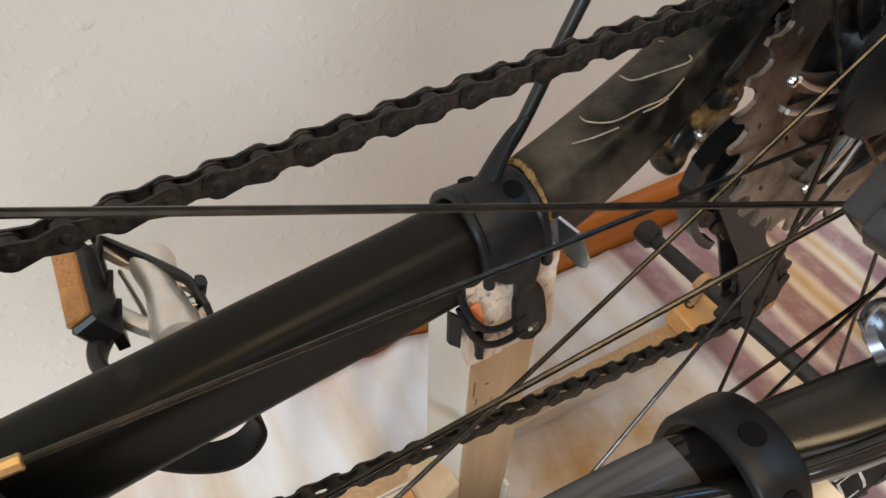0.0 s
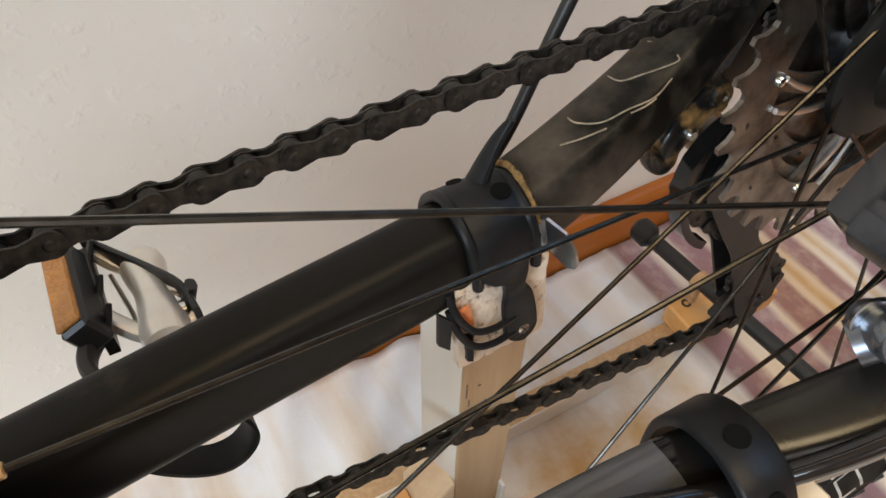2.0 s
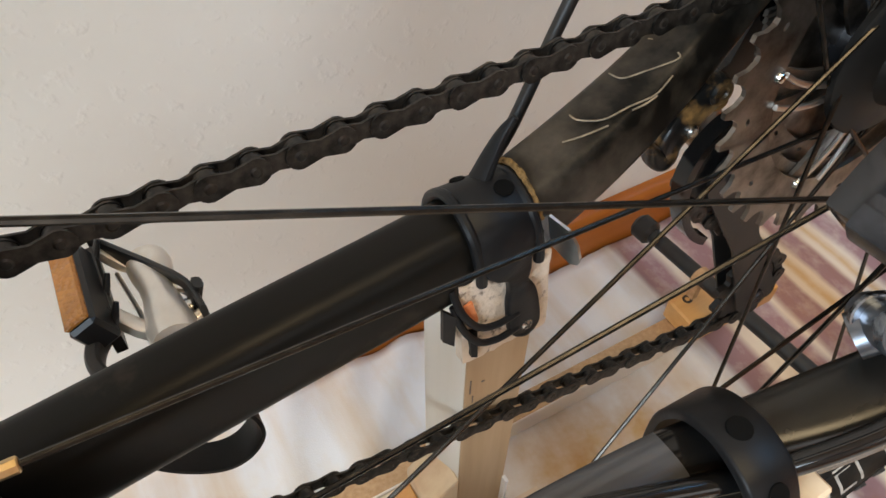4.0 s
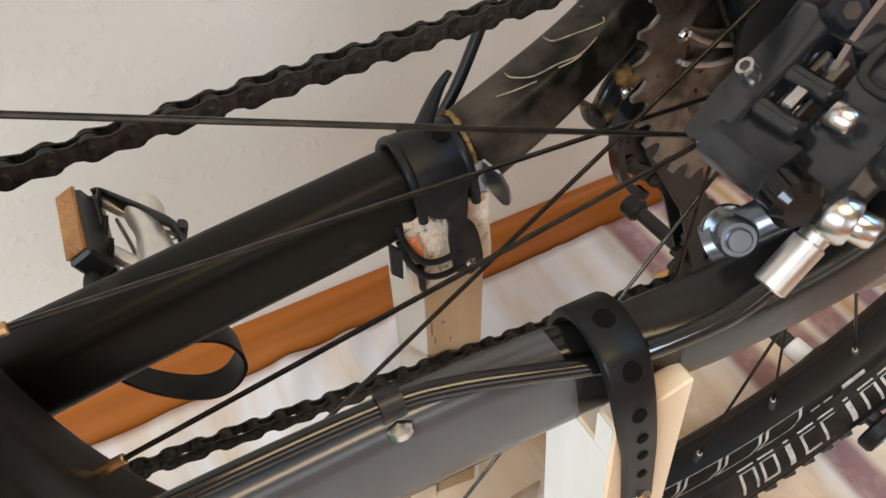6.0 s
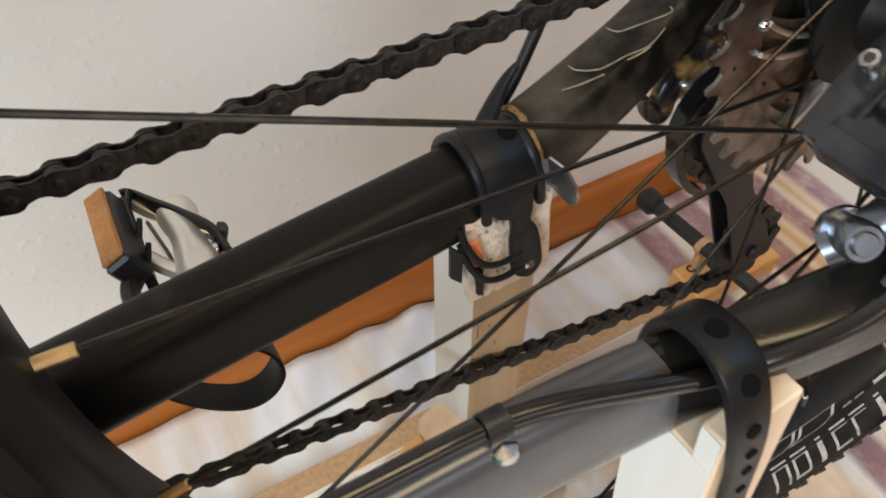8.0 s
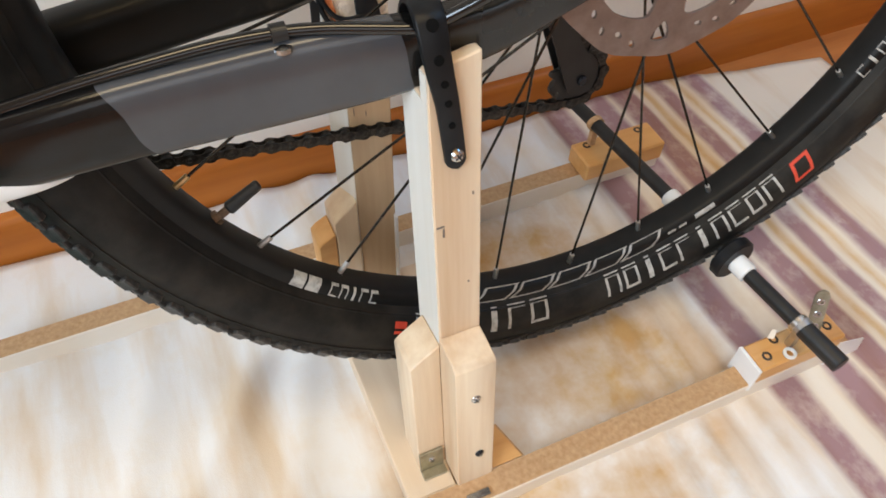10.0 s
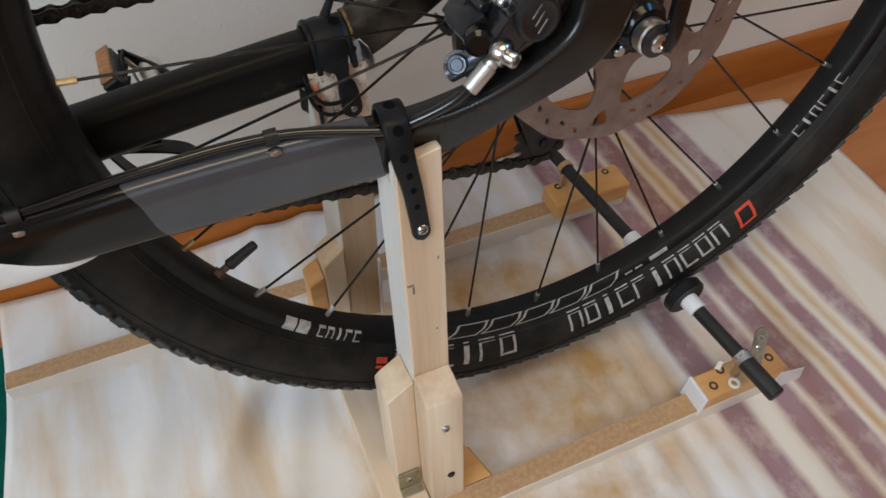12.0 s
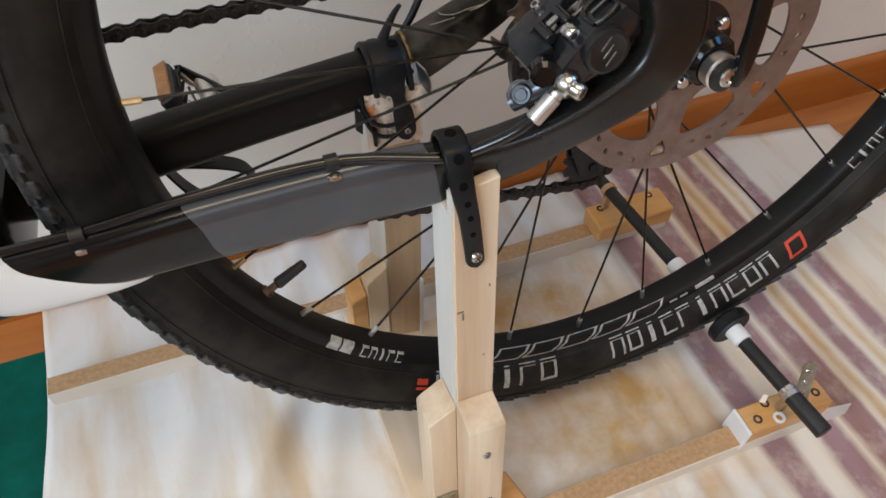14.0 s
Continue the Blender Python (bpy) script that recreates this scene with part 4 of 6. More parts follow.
for k in range(N_K):
    a = 2 * math.pi * k / N_K
    piece("tread_knob", KNOB, knob_pose(a, -0.0232, 0.3524, radians(50 + 4 * (k % 2)), radians(8)), tyre)
bm = bmesh.new()
src = bmesh.new()
src.from_mesh(KNOB)
cube = [v.co.copy() for v in src.verts]
faces = [[v.index for v in f.verts] for f in src.faces]
src.free()
for k in range(N_K):
    a = 2 * math.pi * k / N_K
    for y, r, lean, turn, off in ((0.0232, 0.3524, -50, -14, 0), (-0.0188, 0.3552, 36, 10, 0.5), (-0.0130, 0.3580, 20, 20, 0.5), (0.0130, 0.3580, -20, -20, 0.5), (-0.004, 0.3602, 4, -12, 0), (0.005, 0.3602, -4, 12, 0.25)):
        m = knob_pose(a + off * 2 * math.pi / N_K, y, r, radians(lean), radians(turn))
        vs = [bm.verts.new(m @ c) for c in cube]
        for f in faces:
            bm.faces.new([vs[i] for i in f])
tagged(part("tread", bm, TREAD, tyre, "low worn tread knobs", 30), kind="stuff")

# moulded rings on the sidewall
for r0 in (0.3150, 0.3420):
    bm = bmesh.new()
    add_lathe(bm, [(r0, -tyre_half_width(r0) - 0.0002), (r0 + 0.0006, -tyre_half_width(r0 + 0.0006) - 0.0008), (r0 + 0.0014, -tyre_half_width(r0 + 0.0014) - 0.0002), (r0 + 0.0007, -tyre_half_width(r0) + 0.001)], 160)
    part("moulded_ring", bm, TYRE, tyre)


def outline_shape(sides, n=6, m=7):
    """A cell pattern of thin strokes: which of the sides w, e, s, n and the middle bar c are inked."""
    rows = []
    for j in range(m):
        row = ""
        for i in range(n):
            on = ("w" in sides and i == 0) or ("e" in sides and i == n - 1) or ("s" in sides and j == 0) or ("n" in sides and j == m - 1) or ("c" in sides and i in (n // 2 - 1, n // 2))
            row += "1" if on else "0"
        rows.append(row)
    return tuple(rows)


SHAPES = {"frame": outline_shape("wens"), "hook": outline_shape("wns"), "bar": outline_shape("c"), "fork": outline_shape("wes"), "step": outline_shape("ws"), "block": ("11",) * 6,
          "thin": outline_shape("wens", 12, 9)}


def printed(shape, a0, a1, r0, r1, surface, mat, parent, lean=0.0, lift=0.0004):
    """One plain printed shape on the wheel's near side, between two angles in degrees and two radii."""
    cells = SHAPES[shape]
    nv, nu = len(cells), len(cells[0])
    bm, vs = bmesh.new(), {}

    def v(i, j):
        if (i, j) not in vs:
            r = r0 + (r1 - r0) * j / nv
            a = radians(a0 + (a1 - a0) * i / nu + lean * (j / nv - 0.5))
            vs[(i, j)] = bm.verts.new((r * math.cos(a), -surface(r) - lift, r * math.sin(a)))
        return vs[(i, j)]

    for j, row in enumerate(cells):
        for i, c in enumerate(row):
            if c == "1":
                bm.faces.new((v(i, j), v(i + 1, j), v(i + 1, j + 1), v(i, j + 1)))
    return part("printed_mark", bm, mat, parent)


def printed_row(a0, a1, r0, r1, shapes, surface, mat, parent, fill=0.78, lean=0.0):
    """Plain shapes in the place of a row of print."""
    w = (a1 - a0) / len(shapes)
    for k, s in enumerate(shapes):
        printed(s, a0 + w * k, a0 + w * (k + fill), r0, r1, surface, mat, parent, lean)


rim_side = lambda r: float(np.interp(r, (0.3012, 0.3026, 0.3050), (0.0092, 0.0115, 0.0128)))
printed_row(273.6, 304.6, 0.3142, 0.3316, ("fork", "frame", "bar", "hook", "step", "bar", "fork", "hook", "frame", "fork"), tyre_half_width, PRINT, tyre)
printed_row(242.5, 264.6, 0.3142, 0.3316, ("fork", "frame", "hook", "bar", "step", "frame"), tyre_half_width, PRINT, tyre)
printed_row(306.2, 309.4, 0.3160, 0.3330, ("frame",), tyre_half_width, RED, tyre, 1.0, -0.8)
printed_row(239.4, 241.2, 0.3190, 0.3232, ("block",), tyre_half_width, RED, tyre, 1.0)
printed_row(239.4, 241.2, 0.3246, 0.3272, ("block",), tyre_half_width, RED, tyre, 1.0)
printed_row(222.8, 227.4, 0.3014, 0.3114, ("block", "block"), rim_side, PRINT, rim, 0.86, 0.3)
printed_row(228.6, 236.4, 0.3016, 0.3112, ("hook", "fork", "bar", "step", "hook"), rim_side, PRINT, rim, 0.74, 0.3)
printed_row(252.5, 284.5, 0.2992, 0.3119, ("thin",) * 5, rim_side, PRINT, rim, 0.90, -2.4)
printed_row(285.6, 289.6, 0.3046, 0.3072, ("block", "block"), rim_side, PRINT, rim, 0.7)
printed_row(290.6, 294.2, 0.3030, 0.3078, ("block",), rim_side, PRINT, rim, 1.0)
printed_row(322.0, 334.0, 0.3000, 0.3095, ("hook", "bar", "fork", "step", "bar", "hook"), rim_side, PRINT, rim, 0.7)

# hub, spokes and nipples
hub = part("hub", lathe([(0.0, -0.078), (0.0085, -0.078), (0.0085, -0.056), (0.020, -0.055), (0.020, -0.046), (0.016, -0.044), (0.029, -0.039), (0.0305, -0.037), (0.0305, -0.034), (0.024, -0.030), (0.0135, -0.020), (0.0125, 0.0), (0.0165, 0.010), (0.029, 0.0135), (0.0305, 0.0150), (0.0305, 0.0175), (0.022, 0.0185), (0.016, 0.020), (0.016, 0.058), (0.0, 0.060)], 48, closed=False), RIM, bike, "black rear hub")
FLANGE = {0: -0.0355, 1: 0.0163}
spoke_mesh = {}
BRASS_NIPPLE = finish(add_rod(bmesh.new(), (0, 0, -0.003), (0, 0, 0.0080), 0.0020, 8, 0.0004), "nipple", BRASS)
for k in range(SPOKES):
    a = NIP0 + k * STEP  # counted so that the front one goes to the chain side's flange
    side = 1 if k % 2 == 0 else 0
    lead = 1 if (k % 4) in (0, 3) else -1
    b = a + lead * radians(77)
    p0 = Vector((NIPPLE_R * math.cos(a), 0.0018 if side or k == 27 else -0.0018, NIPPLE_R * math.sin(a)))
    p1 = Vector((0.0265 * math.cos(b), FLANGE[side] + (0.002 if lead > 0 else -0.002), 0.0265 * math.sin(b)))
    d = p1 - p0
    m = Matrix.Translation(p0) @ d.to_track_quat("Z", "Y").to_matrix().to_4x4()
    key = (side, lead)
    if key not in spoke_mesh:
        L = d.length
        sb = bmesh.new()
        add_rod(sb, (0, 0, 0.006), (0, 0, L), 0.00095, 8)
        nb = bmesh.new()
        add_rod(nb, (0, 0, -0.003), (0, 0, 0.0080), 0.0020, 8, 0.0004)
        spoke_mesh[key] = (finish(sb, "spoke", SPOKE), finish(nb, "nipple", ALU))
    piece("spoke", spoke_mesh[key][0], m, rim)
    piece("nipple", BRASS_NIPPLE if k in (0, 1, 2) else spoke_mesh[key][1], m, rim)
va, vb = Vector((-0.256, 0.001, -0.1545)), Vector((-0.228, 0.006, -0.143))
vd = (vb - va).normalized()
valve = part("valve", rod(va - vd * 0.006, vb - vd * 0.02, 0.0026, 12), VALVE, rim, "dull presta valve with black cap")
part("valve_cap", rod(vb - vd * 0.024, vb, 0.0042, 14, 0.0012, 0.0034), DARK, valve)
part("valve_nut", rod(va - vd * 0.003, va + vd * 0.001, 0.0046, 6), VALVE, valve)

# ---- brake rotor ----
RY = -0.056
RC = (0.003, 0.001)


def polar(r, deg):
    return (RC[0] + r * math.cos(radians(deg)), RC[1] + r * math.sin(radians(deg)))


def soft_loop(pts, n=4):
    """A closed rounded outline through a few corners."""
    P = [np.array(p) for p in pts]
    m = len(P)
    out = []
    for i in range(m):
        a, b, c, d = P[i - 1], P[i], P[(i + 1) % m], P[(i + 2) % m]
        for k in range(n):
            t = k / n
            out.append(tuple(0.5 * (2 * b + (c - a) * t + (2 * a - 5 * b + 4 * c - d) * t * t + (3 * b - a - 3 * c + d) * t ** 3)))
    return out


outer = [polar(0.0848 + 0.0007 * math.cos(radians(12 * d)), d) for d in np.arange(0, 360, 2.5)]
holes = [[polar(0.0125, d) for d in range(0, 360, 15)]]
for k in range(6):
    c = -97 + 60 * k
    holes.append(soft_loop([polar(0.0630, c + 13), polar(0.0655, c + 30), polar(0.0625, c + 48), polar(0.0500, c + 50), polar(0.0370, c + 40), polar(0.0370, c + 22), polar(0.0490, c + 13)]))
    holes.append(soft_loop([polar(0.0745, c - 4.5), polar(0.0745, c + 4.5), polar(0.0640, c + 1)], 3))
    for d, r, turn in ((20, 0.0725, 60), (29, 0.0765, 40), (38, 0.0745, 75), (47, 0.0775, 50)):
        x, z = polar(r, c + d)
        holes.append(oval(x, z, 0.0026, 0.0016, radians(c + d + turn), 10))
rotor = part("brake_rotor", cut_plate(outer, holes, RY - 0.0009, RY + 0.0009), ROTOR, bike, "worn brownish steel disc brake rotor with holes", 30)
part("rotor_carrier", lathe([(0.012, RY - 0.0012), (0.027, RY - 0.0012), (0.027, RY + 0.0012), (0.012, RY + 0.0012)], 40), GUN, rotor, "dark rotor carrier")
for k in range(6):
    a = radians(30 + 60 * k)
    part("rotor_bolt", lathe([(0.0, RY - 0.0042), (0.0028, RY - 0.0042), (0.0038, RY - 0.003), (0.0038, RY - 0.0012), (0.0, RY - 0.0012)], 14, (0.022 * math.cos(a), 0, 0.022 * math.sin(a)), closed=False), STEEL, rotor)

# ---- cassette ----
TEETH = [36, 30, 26, 23, 21, 19, 17, 15, 13, 11]
cassette = part("cassette", lathe([(0.0, 0.0195), (0.0165, 0.0195), (0.0165, 0.0575), (0.012, 0.059), (0.0, 0.059)], 40, closed=False), GUN, bike, "ten-speed cassette dirty with oil")


def sprocket(teeth, y):
    R = 0.0127 / (2 * math.sin(math.pi / teeth))
    r_out, r_root = R + 0.0030, R - 0.0042
    outer = []
    for k in range(teeth):
        a = 2 * math.pi * k / teeth
        s = 2 * math.pi / teeth
        for f, r in ((-0.42, r_root + 0.0006), (-0.2, r_root + 0.003), (-0.09, r_out), (0.09, r_out), (0.2, r_root + 0.003), (0.42, r_root + 0.0006)):
            outer.append((r * math.cos(a + f * s), r * math.sin(a + f * s)))
    big = teeth > 24
    r_in = R - (0.0195 if teeth > 32 else 0.0125) if big else 0.0160
    if big:
        holes = [round_poly(0, 0, r_in, 60)]
        holes += [oval((R - 0.0085) * math.cos(a), (R - 0.0085) * math.sin(a), 0.0009, 0.0016, a, 8) for a in np.linspace(0.1, 0.1 + 2 * math.pi, 12, endpoint=False)]
        bm = cut_plate(outer, holes, y - 0.0009, y + 0.0009)
    else:
        inner = [(r_in * math.cos(math.atan2(z, x)), r_in * math.sin(math.atan2(z, x))) for x, z in outer]
        bm = bmesh.new()
        add_annulus(bm, outer, inner, y - 0.0009, y + 0.0009)
    ob = part("sprocket", bm, COG, cassette, "", 30)
    return R, r_in


for i, teeth in enumerate(TEETH):
    y = 0.0205 + i * 0.0037
    R, r_in = sprocket(teeth, y)
    if teeth > 24:
        for k in range(5):
            a = radians(172 + 72 * k + 21 * i)
            bm = bmesh.new()
            path = [(r * math.cos(a + (r_in - r) * 9), y + 0.0016, r * math.sin(a + (r_in - r) * 9)) for r in np.linspace(0.0155, r_in + 0.004, 7)]
            add_sweep(bm, path, lambda j: [(-0.0009, -0.0042 + 0.0002 * j), (0.0009, -0.0042 + 0.0002 * j), (0.0009, 0.0042 - 0.0002 * j), (-0.0009, 0.0042 - 0.0002 * j)], side=(0, 1, 0))
            part("carrier_arm", bm, COG, cassette)
            if i == 0:
                part("rivet", lathe([(0.0, y - 0.0026), (0.0016, y - 0.0024), (0.0024, y - 0.0012), (0.0024, y + 0.001), (0.0, y + 0.001)], 12, ((r_in + 0.002) * math.cos(a), 0, (r_in + 0.002) * math.sin(a)), closed=False), STEEL, cassette)

for k in range(5):
    for off in (0.0, 13.0):
        a = radians(100 + 72 * k + off)
        pts = [(r * math.cos(a + (0.052 - r) * 11), 0.0186, r * math.sin(a + (0.052 - r) * 11)) for r in np.linspace(0.018, 0.0535, 7)]
        part("carrier_arm", add_sweep(bmesh.new(), pts, lambda j: ring(0.0009, 0.0014 - 0.00006 * j, 10, 3), side=(0, 1, 0)), ALU, cassette, "polished silver carrier arm")

# ---- chain ----
CY, PITCH = 0.0525, 0.0127


def link_outline(r, waist):
    pts = []
    for k in range(9):
        a = math.pi / 2 + math.pi * k / 8
        pts.append((r * math.cos(a), r * math.sin(a)))
    pts.append((PITCH / 2, -waist))
    for k in range(9):
        a = -math.pi / 2 + math.pi * k / 8
        pts.append((PITCH + r * math.cos(a), r * math.sin(a)))
    pts.append((PITCH / 2, waist))
    return pts


bm = bmesh.new()
for s in (-1, 1):
    add_plate(bm, link_outline(0.0043, 0.0028), s * 0.0024, s * 0.0033)
    for x in (0, PITCH):
        add_lathe(bm, [(0.0, s * 0.0037), (0.0012, s * 0.0037), (0.0019, s * 0.0033), (0.0019, s * 0.0026), (0.0, s * 0.0026)], 10, (x, 0, 0), closed=False)
OUTER = finish(bm, "outer_link", LINK, 30)
bm = bmesh.new()
for s in (-1, 1):
    add_plate(bm, link_outline(0.0041, 0.0026), s * 0.0013, s * 0.0022)
for x in (0, PITCH):
    add_lathe(bm, [(0.0038, -0.0012), (0.0038, 0.0012), (0.0018, 0.0012), (0.0018, -0.0012)], 14, (x, 0, 0))
INNER = finish(bm, "inner_link", LINK, 30)

COG_R, PUL_R = 0.0225, 0.0225
RING_C, RING_R = (-0.448, -0.051), 0.0667
UP, LOW = (-0.027, -0.062), (0.018, -0.1625)
path = [(RING_C[0], RING_C[1] + RING_R)]
for a in np.linspace(90, -70, 30):
    path.append((COG_R * math.cos(radians(a)), COG_R * math.sin(radians(a))))
for a in np.linspace(110, 225, 16):
    path.append((UP[0] + PUL_R * math.cos(radians(a)), UP[1] + PUL_R * math.sin(radians(a))))
for a in np.linspace(45, -100, 24):
    path.append((LOW[0] + PUL_R * math.cos(radians(a)), LOW[1] + PUL_R * math.sin(radians(a))))
for a in np.linspace(-100, -270, 30):
    path.append((RING_C[0] + RING_R * math.cos(radians(a)), RING_C[1] + RING_R * math.sin(radians(a))))


def equal_steps(path, step, offset):
    """Points one step apart along a polyline."""
    out, left = [], offset
    for (x0, z0), (x1, z1) in zip(path, path[1:]):
        L = math.hypot(x1 - x0, z1 - z0)
        while left <= L:
            out.append((x0 + (x1 - x0) * left / L, z0 + (z1 - z0) * left / L))
            left += step
        left -= L
    return out


# a pin lies at x = -0.1940 on the upper run
offset = (-0.1940 - RING_C[0]) % PITCH
pins = equal_steps(path, PITCH, offset)
chain = part("chain", rod((pins[0][0], CY - 0.0025, pins[0][1]), (pins[0][0], CY + 0.0025, pins[0][1]), 0.0017, 10), LINK, bike, "black oily bicycle chain")
for k in range(len(pins) - 1):
    (x0, z0), (x1, z1) = pins[k], pins[k + 1]
    m = Matrix.Translation((x0, CY, z0)) @ Matrix.Rotation(-math.atan2(z1 - z0, x1 - x0), 4, "Y")
    if k % 2:
        piece("outer_link", OUTER, m, chain)
    else:
        piece("inner_link", INNER, m, chain)
bm = bmesh.new()
n_t = 30
outer = []
for k in range(n_t):
    for f, r in ((-0.42, 0.0627), (-0.12, 0.0692), (0.12, 0.0692), (0.42, 0.0627)):
        a = 2 * math.pi * (k + f) / n_t
        outer.append((RING_C[0] + r * math.cos(a), RING_C[1] + r * math.sin(a)))
inn = [(RING_C[0] + 0.036 * math.cos(math.atan2(z - RING_C[1], x - RING_C[0])), RING_C[1] + 0.036 * math.sin(math.atan2(z - RING_C[1], x - RING_C[0]))) for x, z in outer]
add_annulus(bm, outer, inn, CY - 0.001, CY + 0.001)
part("chainring", bm, GUN, bike, "dark toothed chainring", 30)

# ---- derailleur ----
der = part("derailleur", add_sweep(bmesh.new(), smooth_path([(-0.0345, 0.062, -0.0265), (-0.034, 0.070, -0.034), (-0.022, 0.077, -0.052), (-0.008, 0.076, -0.068)], 4), lambda i: ring(0.0085, 0.0105, 16, 2.6), side=(0, 1, 0)), DERAIL, bike, "black rear derailleur spattered with ochre mud")
part("hanger", plate([(-0.006, 0.012), (0.012, 0.010), (0.010, -0.012), (-0.012, -0.030), (-0.034, -0.036), (-0.041, -0.026), (-0.022, -0.020)], 0.066, 0.071), DARK, der)
part("pivot_bolt", lathe([(0.0, 0.0560), (0.0022, 0.0560), (0.0027, 0.0548), (0.0048, 0.0548), (0.0060, 0.0560), (0.0066, 0.0600), (0.0066, 0.064), (0.0, 0.064)], 24, (-0.0347, 0, -0.0241), closed=False), DERAIL, der, "dark pivot bolt with hex socket")
hook = smooth_path([(-0.036, -0.0260, 0.0085), (-0.0425, -0.0310, 0.0082), (-0.0490, -0.0365, 0.0080), (-0.0545, -0.0440, 0.0068), (-0.0550, -0.0505, 0.0055), (-0.0580, -0.0500, 0.0050), (-0.0625, -0.0455, 0.0042), (-0.0668, -0.0385, 0.0012)], 4)
part("cable_hook", add_sweep(bmesh.new(), [(x, 0.0605, z) for x, z, w in hook], lambda i: ring(0.0042, hook[i][2], 16, 2.6), side=(0, 1, 0)), DERAIL, der, "black claw caked with ochre mud")
part("limit_screw", lathe([(0.0, 0.0540), (0.0022, 0.0540), (0.0030, 0.0550), (0.0030, 0.0580), (0.0, 0.0580)], 12, (-0.0475, 0, -0.0375), closed=False), STEEL, der)


def cage_outline():
    ax, az = UP
    bx, bz = LOW
    d = Vector((bx - ax, bz - az)).normalized()
    nrm = Vector((-d.y, d.x))
    pts = []
    for k in range(13):
        a = math.atan2(-d.y, -d.x) - math.pi / 2 + math.pi * k / 12
        pts.append((ax + 0.0150 * math.cos(a), az + 0.0150 * math.sin(a)))
    mid = Vector(((ax + bx) / 2, (az + bz) / 2))
    pts.append(tuple(mid - nrm * -0.0080))
    for k in range(13):
        a = math.atan2(d.y, d.x) - math.pi / 2 + math.pi * k / 12
        pts.append((bx + 0.0130 * math.cos(a), bz + 0.0130 * math.sin(a)))
    pts.append(tuple(mid - nrm * 0.0080))
    return sorted(pts, key=lambda p: math.atan2(p[1] - mid.y, p[0] - mid.x))


for y in (CY - 0.0075, CY + 0.006):
    part("cage_plate", plate(cage_outline(), y, y + 0.0015), DARK, der, "black cage plate", 30)
for c in (UP, LOW):
    bm = bmesh.new()
    o = []
    for k in range(11):
        for f, r in ((-0.4, 0.0185), (-0.12, 0.0235), (0.12, 0.0235), (0.4, 0.0185)):
            a = 2 * math.pi * (k + f) / 11
            o.append((c[0] + r * math.cos(a), c[1] + r * math.sin(a)))
    add_plate(bm, o, CY - 0.0017, CY + 0.0017)
    pul = part("jockey_wheel", bm, DARK, der, "black toothed jockey wheel", 30)
    part("jockey_bolt", lathe([(0.0, CY - 0.0105), (0.003, CY - 0.0105), (0.004, CY - 0.0095), (0.004, CY - 0.007), (0.0, CY - 0.007)], 12, (c[0], 0, c[1]), closed=False), GUN, der)
part("upper_guard", add_sweep(bmesh.new(), [(UP[0] - 0.001 + 0.031 * math.cos(a), CY - 0.010, UP[1] + 0.010 + (0.026 if a < math.pi else 0.042) * math.sin(a)) for a in np.linspace(radians(80), radians(248), 26)], lambda i: [(-0.0012, -0.002), (0.006, -0.002), (0.006, 0.002), (-0.0012, 0.002)], side=(0, 1, 0)), CARBON, der, "glossy black cage ring")

# ---- axle lever, brake caliper and hose ----
LX, LZ = -0.005, 0.004
lever = part("axle_end", lathe([(0.0, -0.0935), (0.0085, -0.0935), (0.0098, -0.0925), (0.0098, -0.0860), (0.0085, -0.085), (0.0, -0.085)], 32, (LX, 0, LZ), closed=False), ALU, bike, "silver thru-axle end with black lever")
part("lever_hub", lathe([(0.0, -0.0975), (0.0070, -0.0975), (0.0092, -0.0960), (0.0094, -0.0945), (0.0088, -0.0936), (0.0, -0.0936)], 32, (LX, 0, LZ), closed=False), DARK, lever, "round black lever hub")
part("axle_cap", lathe([(0.0, -0.0986), (0.0020, -0.0984), (0.0026, -0.0992), (0.0046, -0.0990), (0.0054, -0.0982), (0.0056, -0.0970), (0.0, -0.0970)], 28, (LX, 0, LZ), closed=False), STEEL, lever, "bluish steel disc with a dimple")
lp = smooth_path([(LX + 0.0045, -0.0965, LZ - 0.0055, 0.0028, 0.0042), (LX + 0.0070, -0.0975, 0.008, 0.0032, 0.0048), (LX + 0.0085, -0.0980, 0.028, 0.0030, 0.0050), (LX + 0.0085, -0.0970, 0.052, 0.0027, 0.0050), (LX + 0.0075, -0.095, 0.076, 0.002, 0.0040)], 5)
part("lever", add_sweep(bmesh.new(), [p[:3] for p in lp], lambda i: ring(lp[i][3], lp[i][4], 20, 4), side=(0, 1, 0)), CARBON, lever, "glossy black quick-release lever")

def cap_bolt(name, a, b, r, parent, mat=STEEL, label=""):
    """A socket-head bolt whose head lies at a."""
    a, b = Vector(a), Vector(b)
    d = (b - a).normalized()
    bm = bmesh.new()
    pts = [a + d * 0.003, a + d * 0.0002, a, a + d * 0.001, a + d * 0.005, b]
    rad = [r * 0.5, r * 0.55, r * 0.85, r, r, r * 0.95]
    add_sweep(bm, pts, lambda i: ring(rad[i], n=20))
    ob = part(name, bm, mat, parent, label, 40)
    part("socket", rod(a - d * 0.0002, a + d * 0.0015, r * 0.5, 6), SOCKET, ob, "brownish hexagonal socket")
    return ob


CAL = Matrix.Translation((-0.072, 0, 0.032)) @ Matrix.Rotation(radians(-38), 4, "Y")  # the caliper's own axes: along the rotor's rim, across, outwards


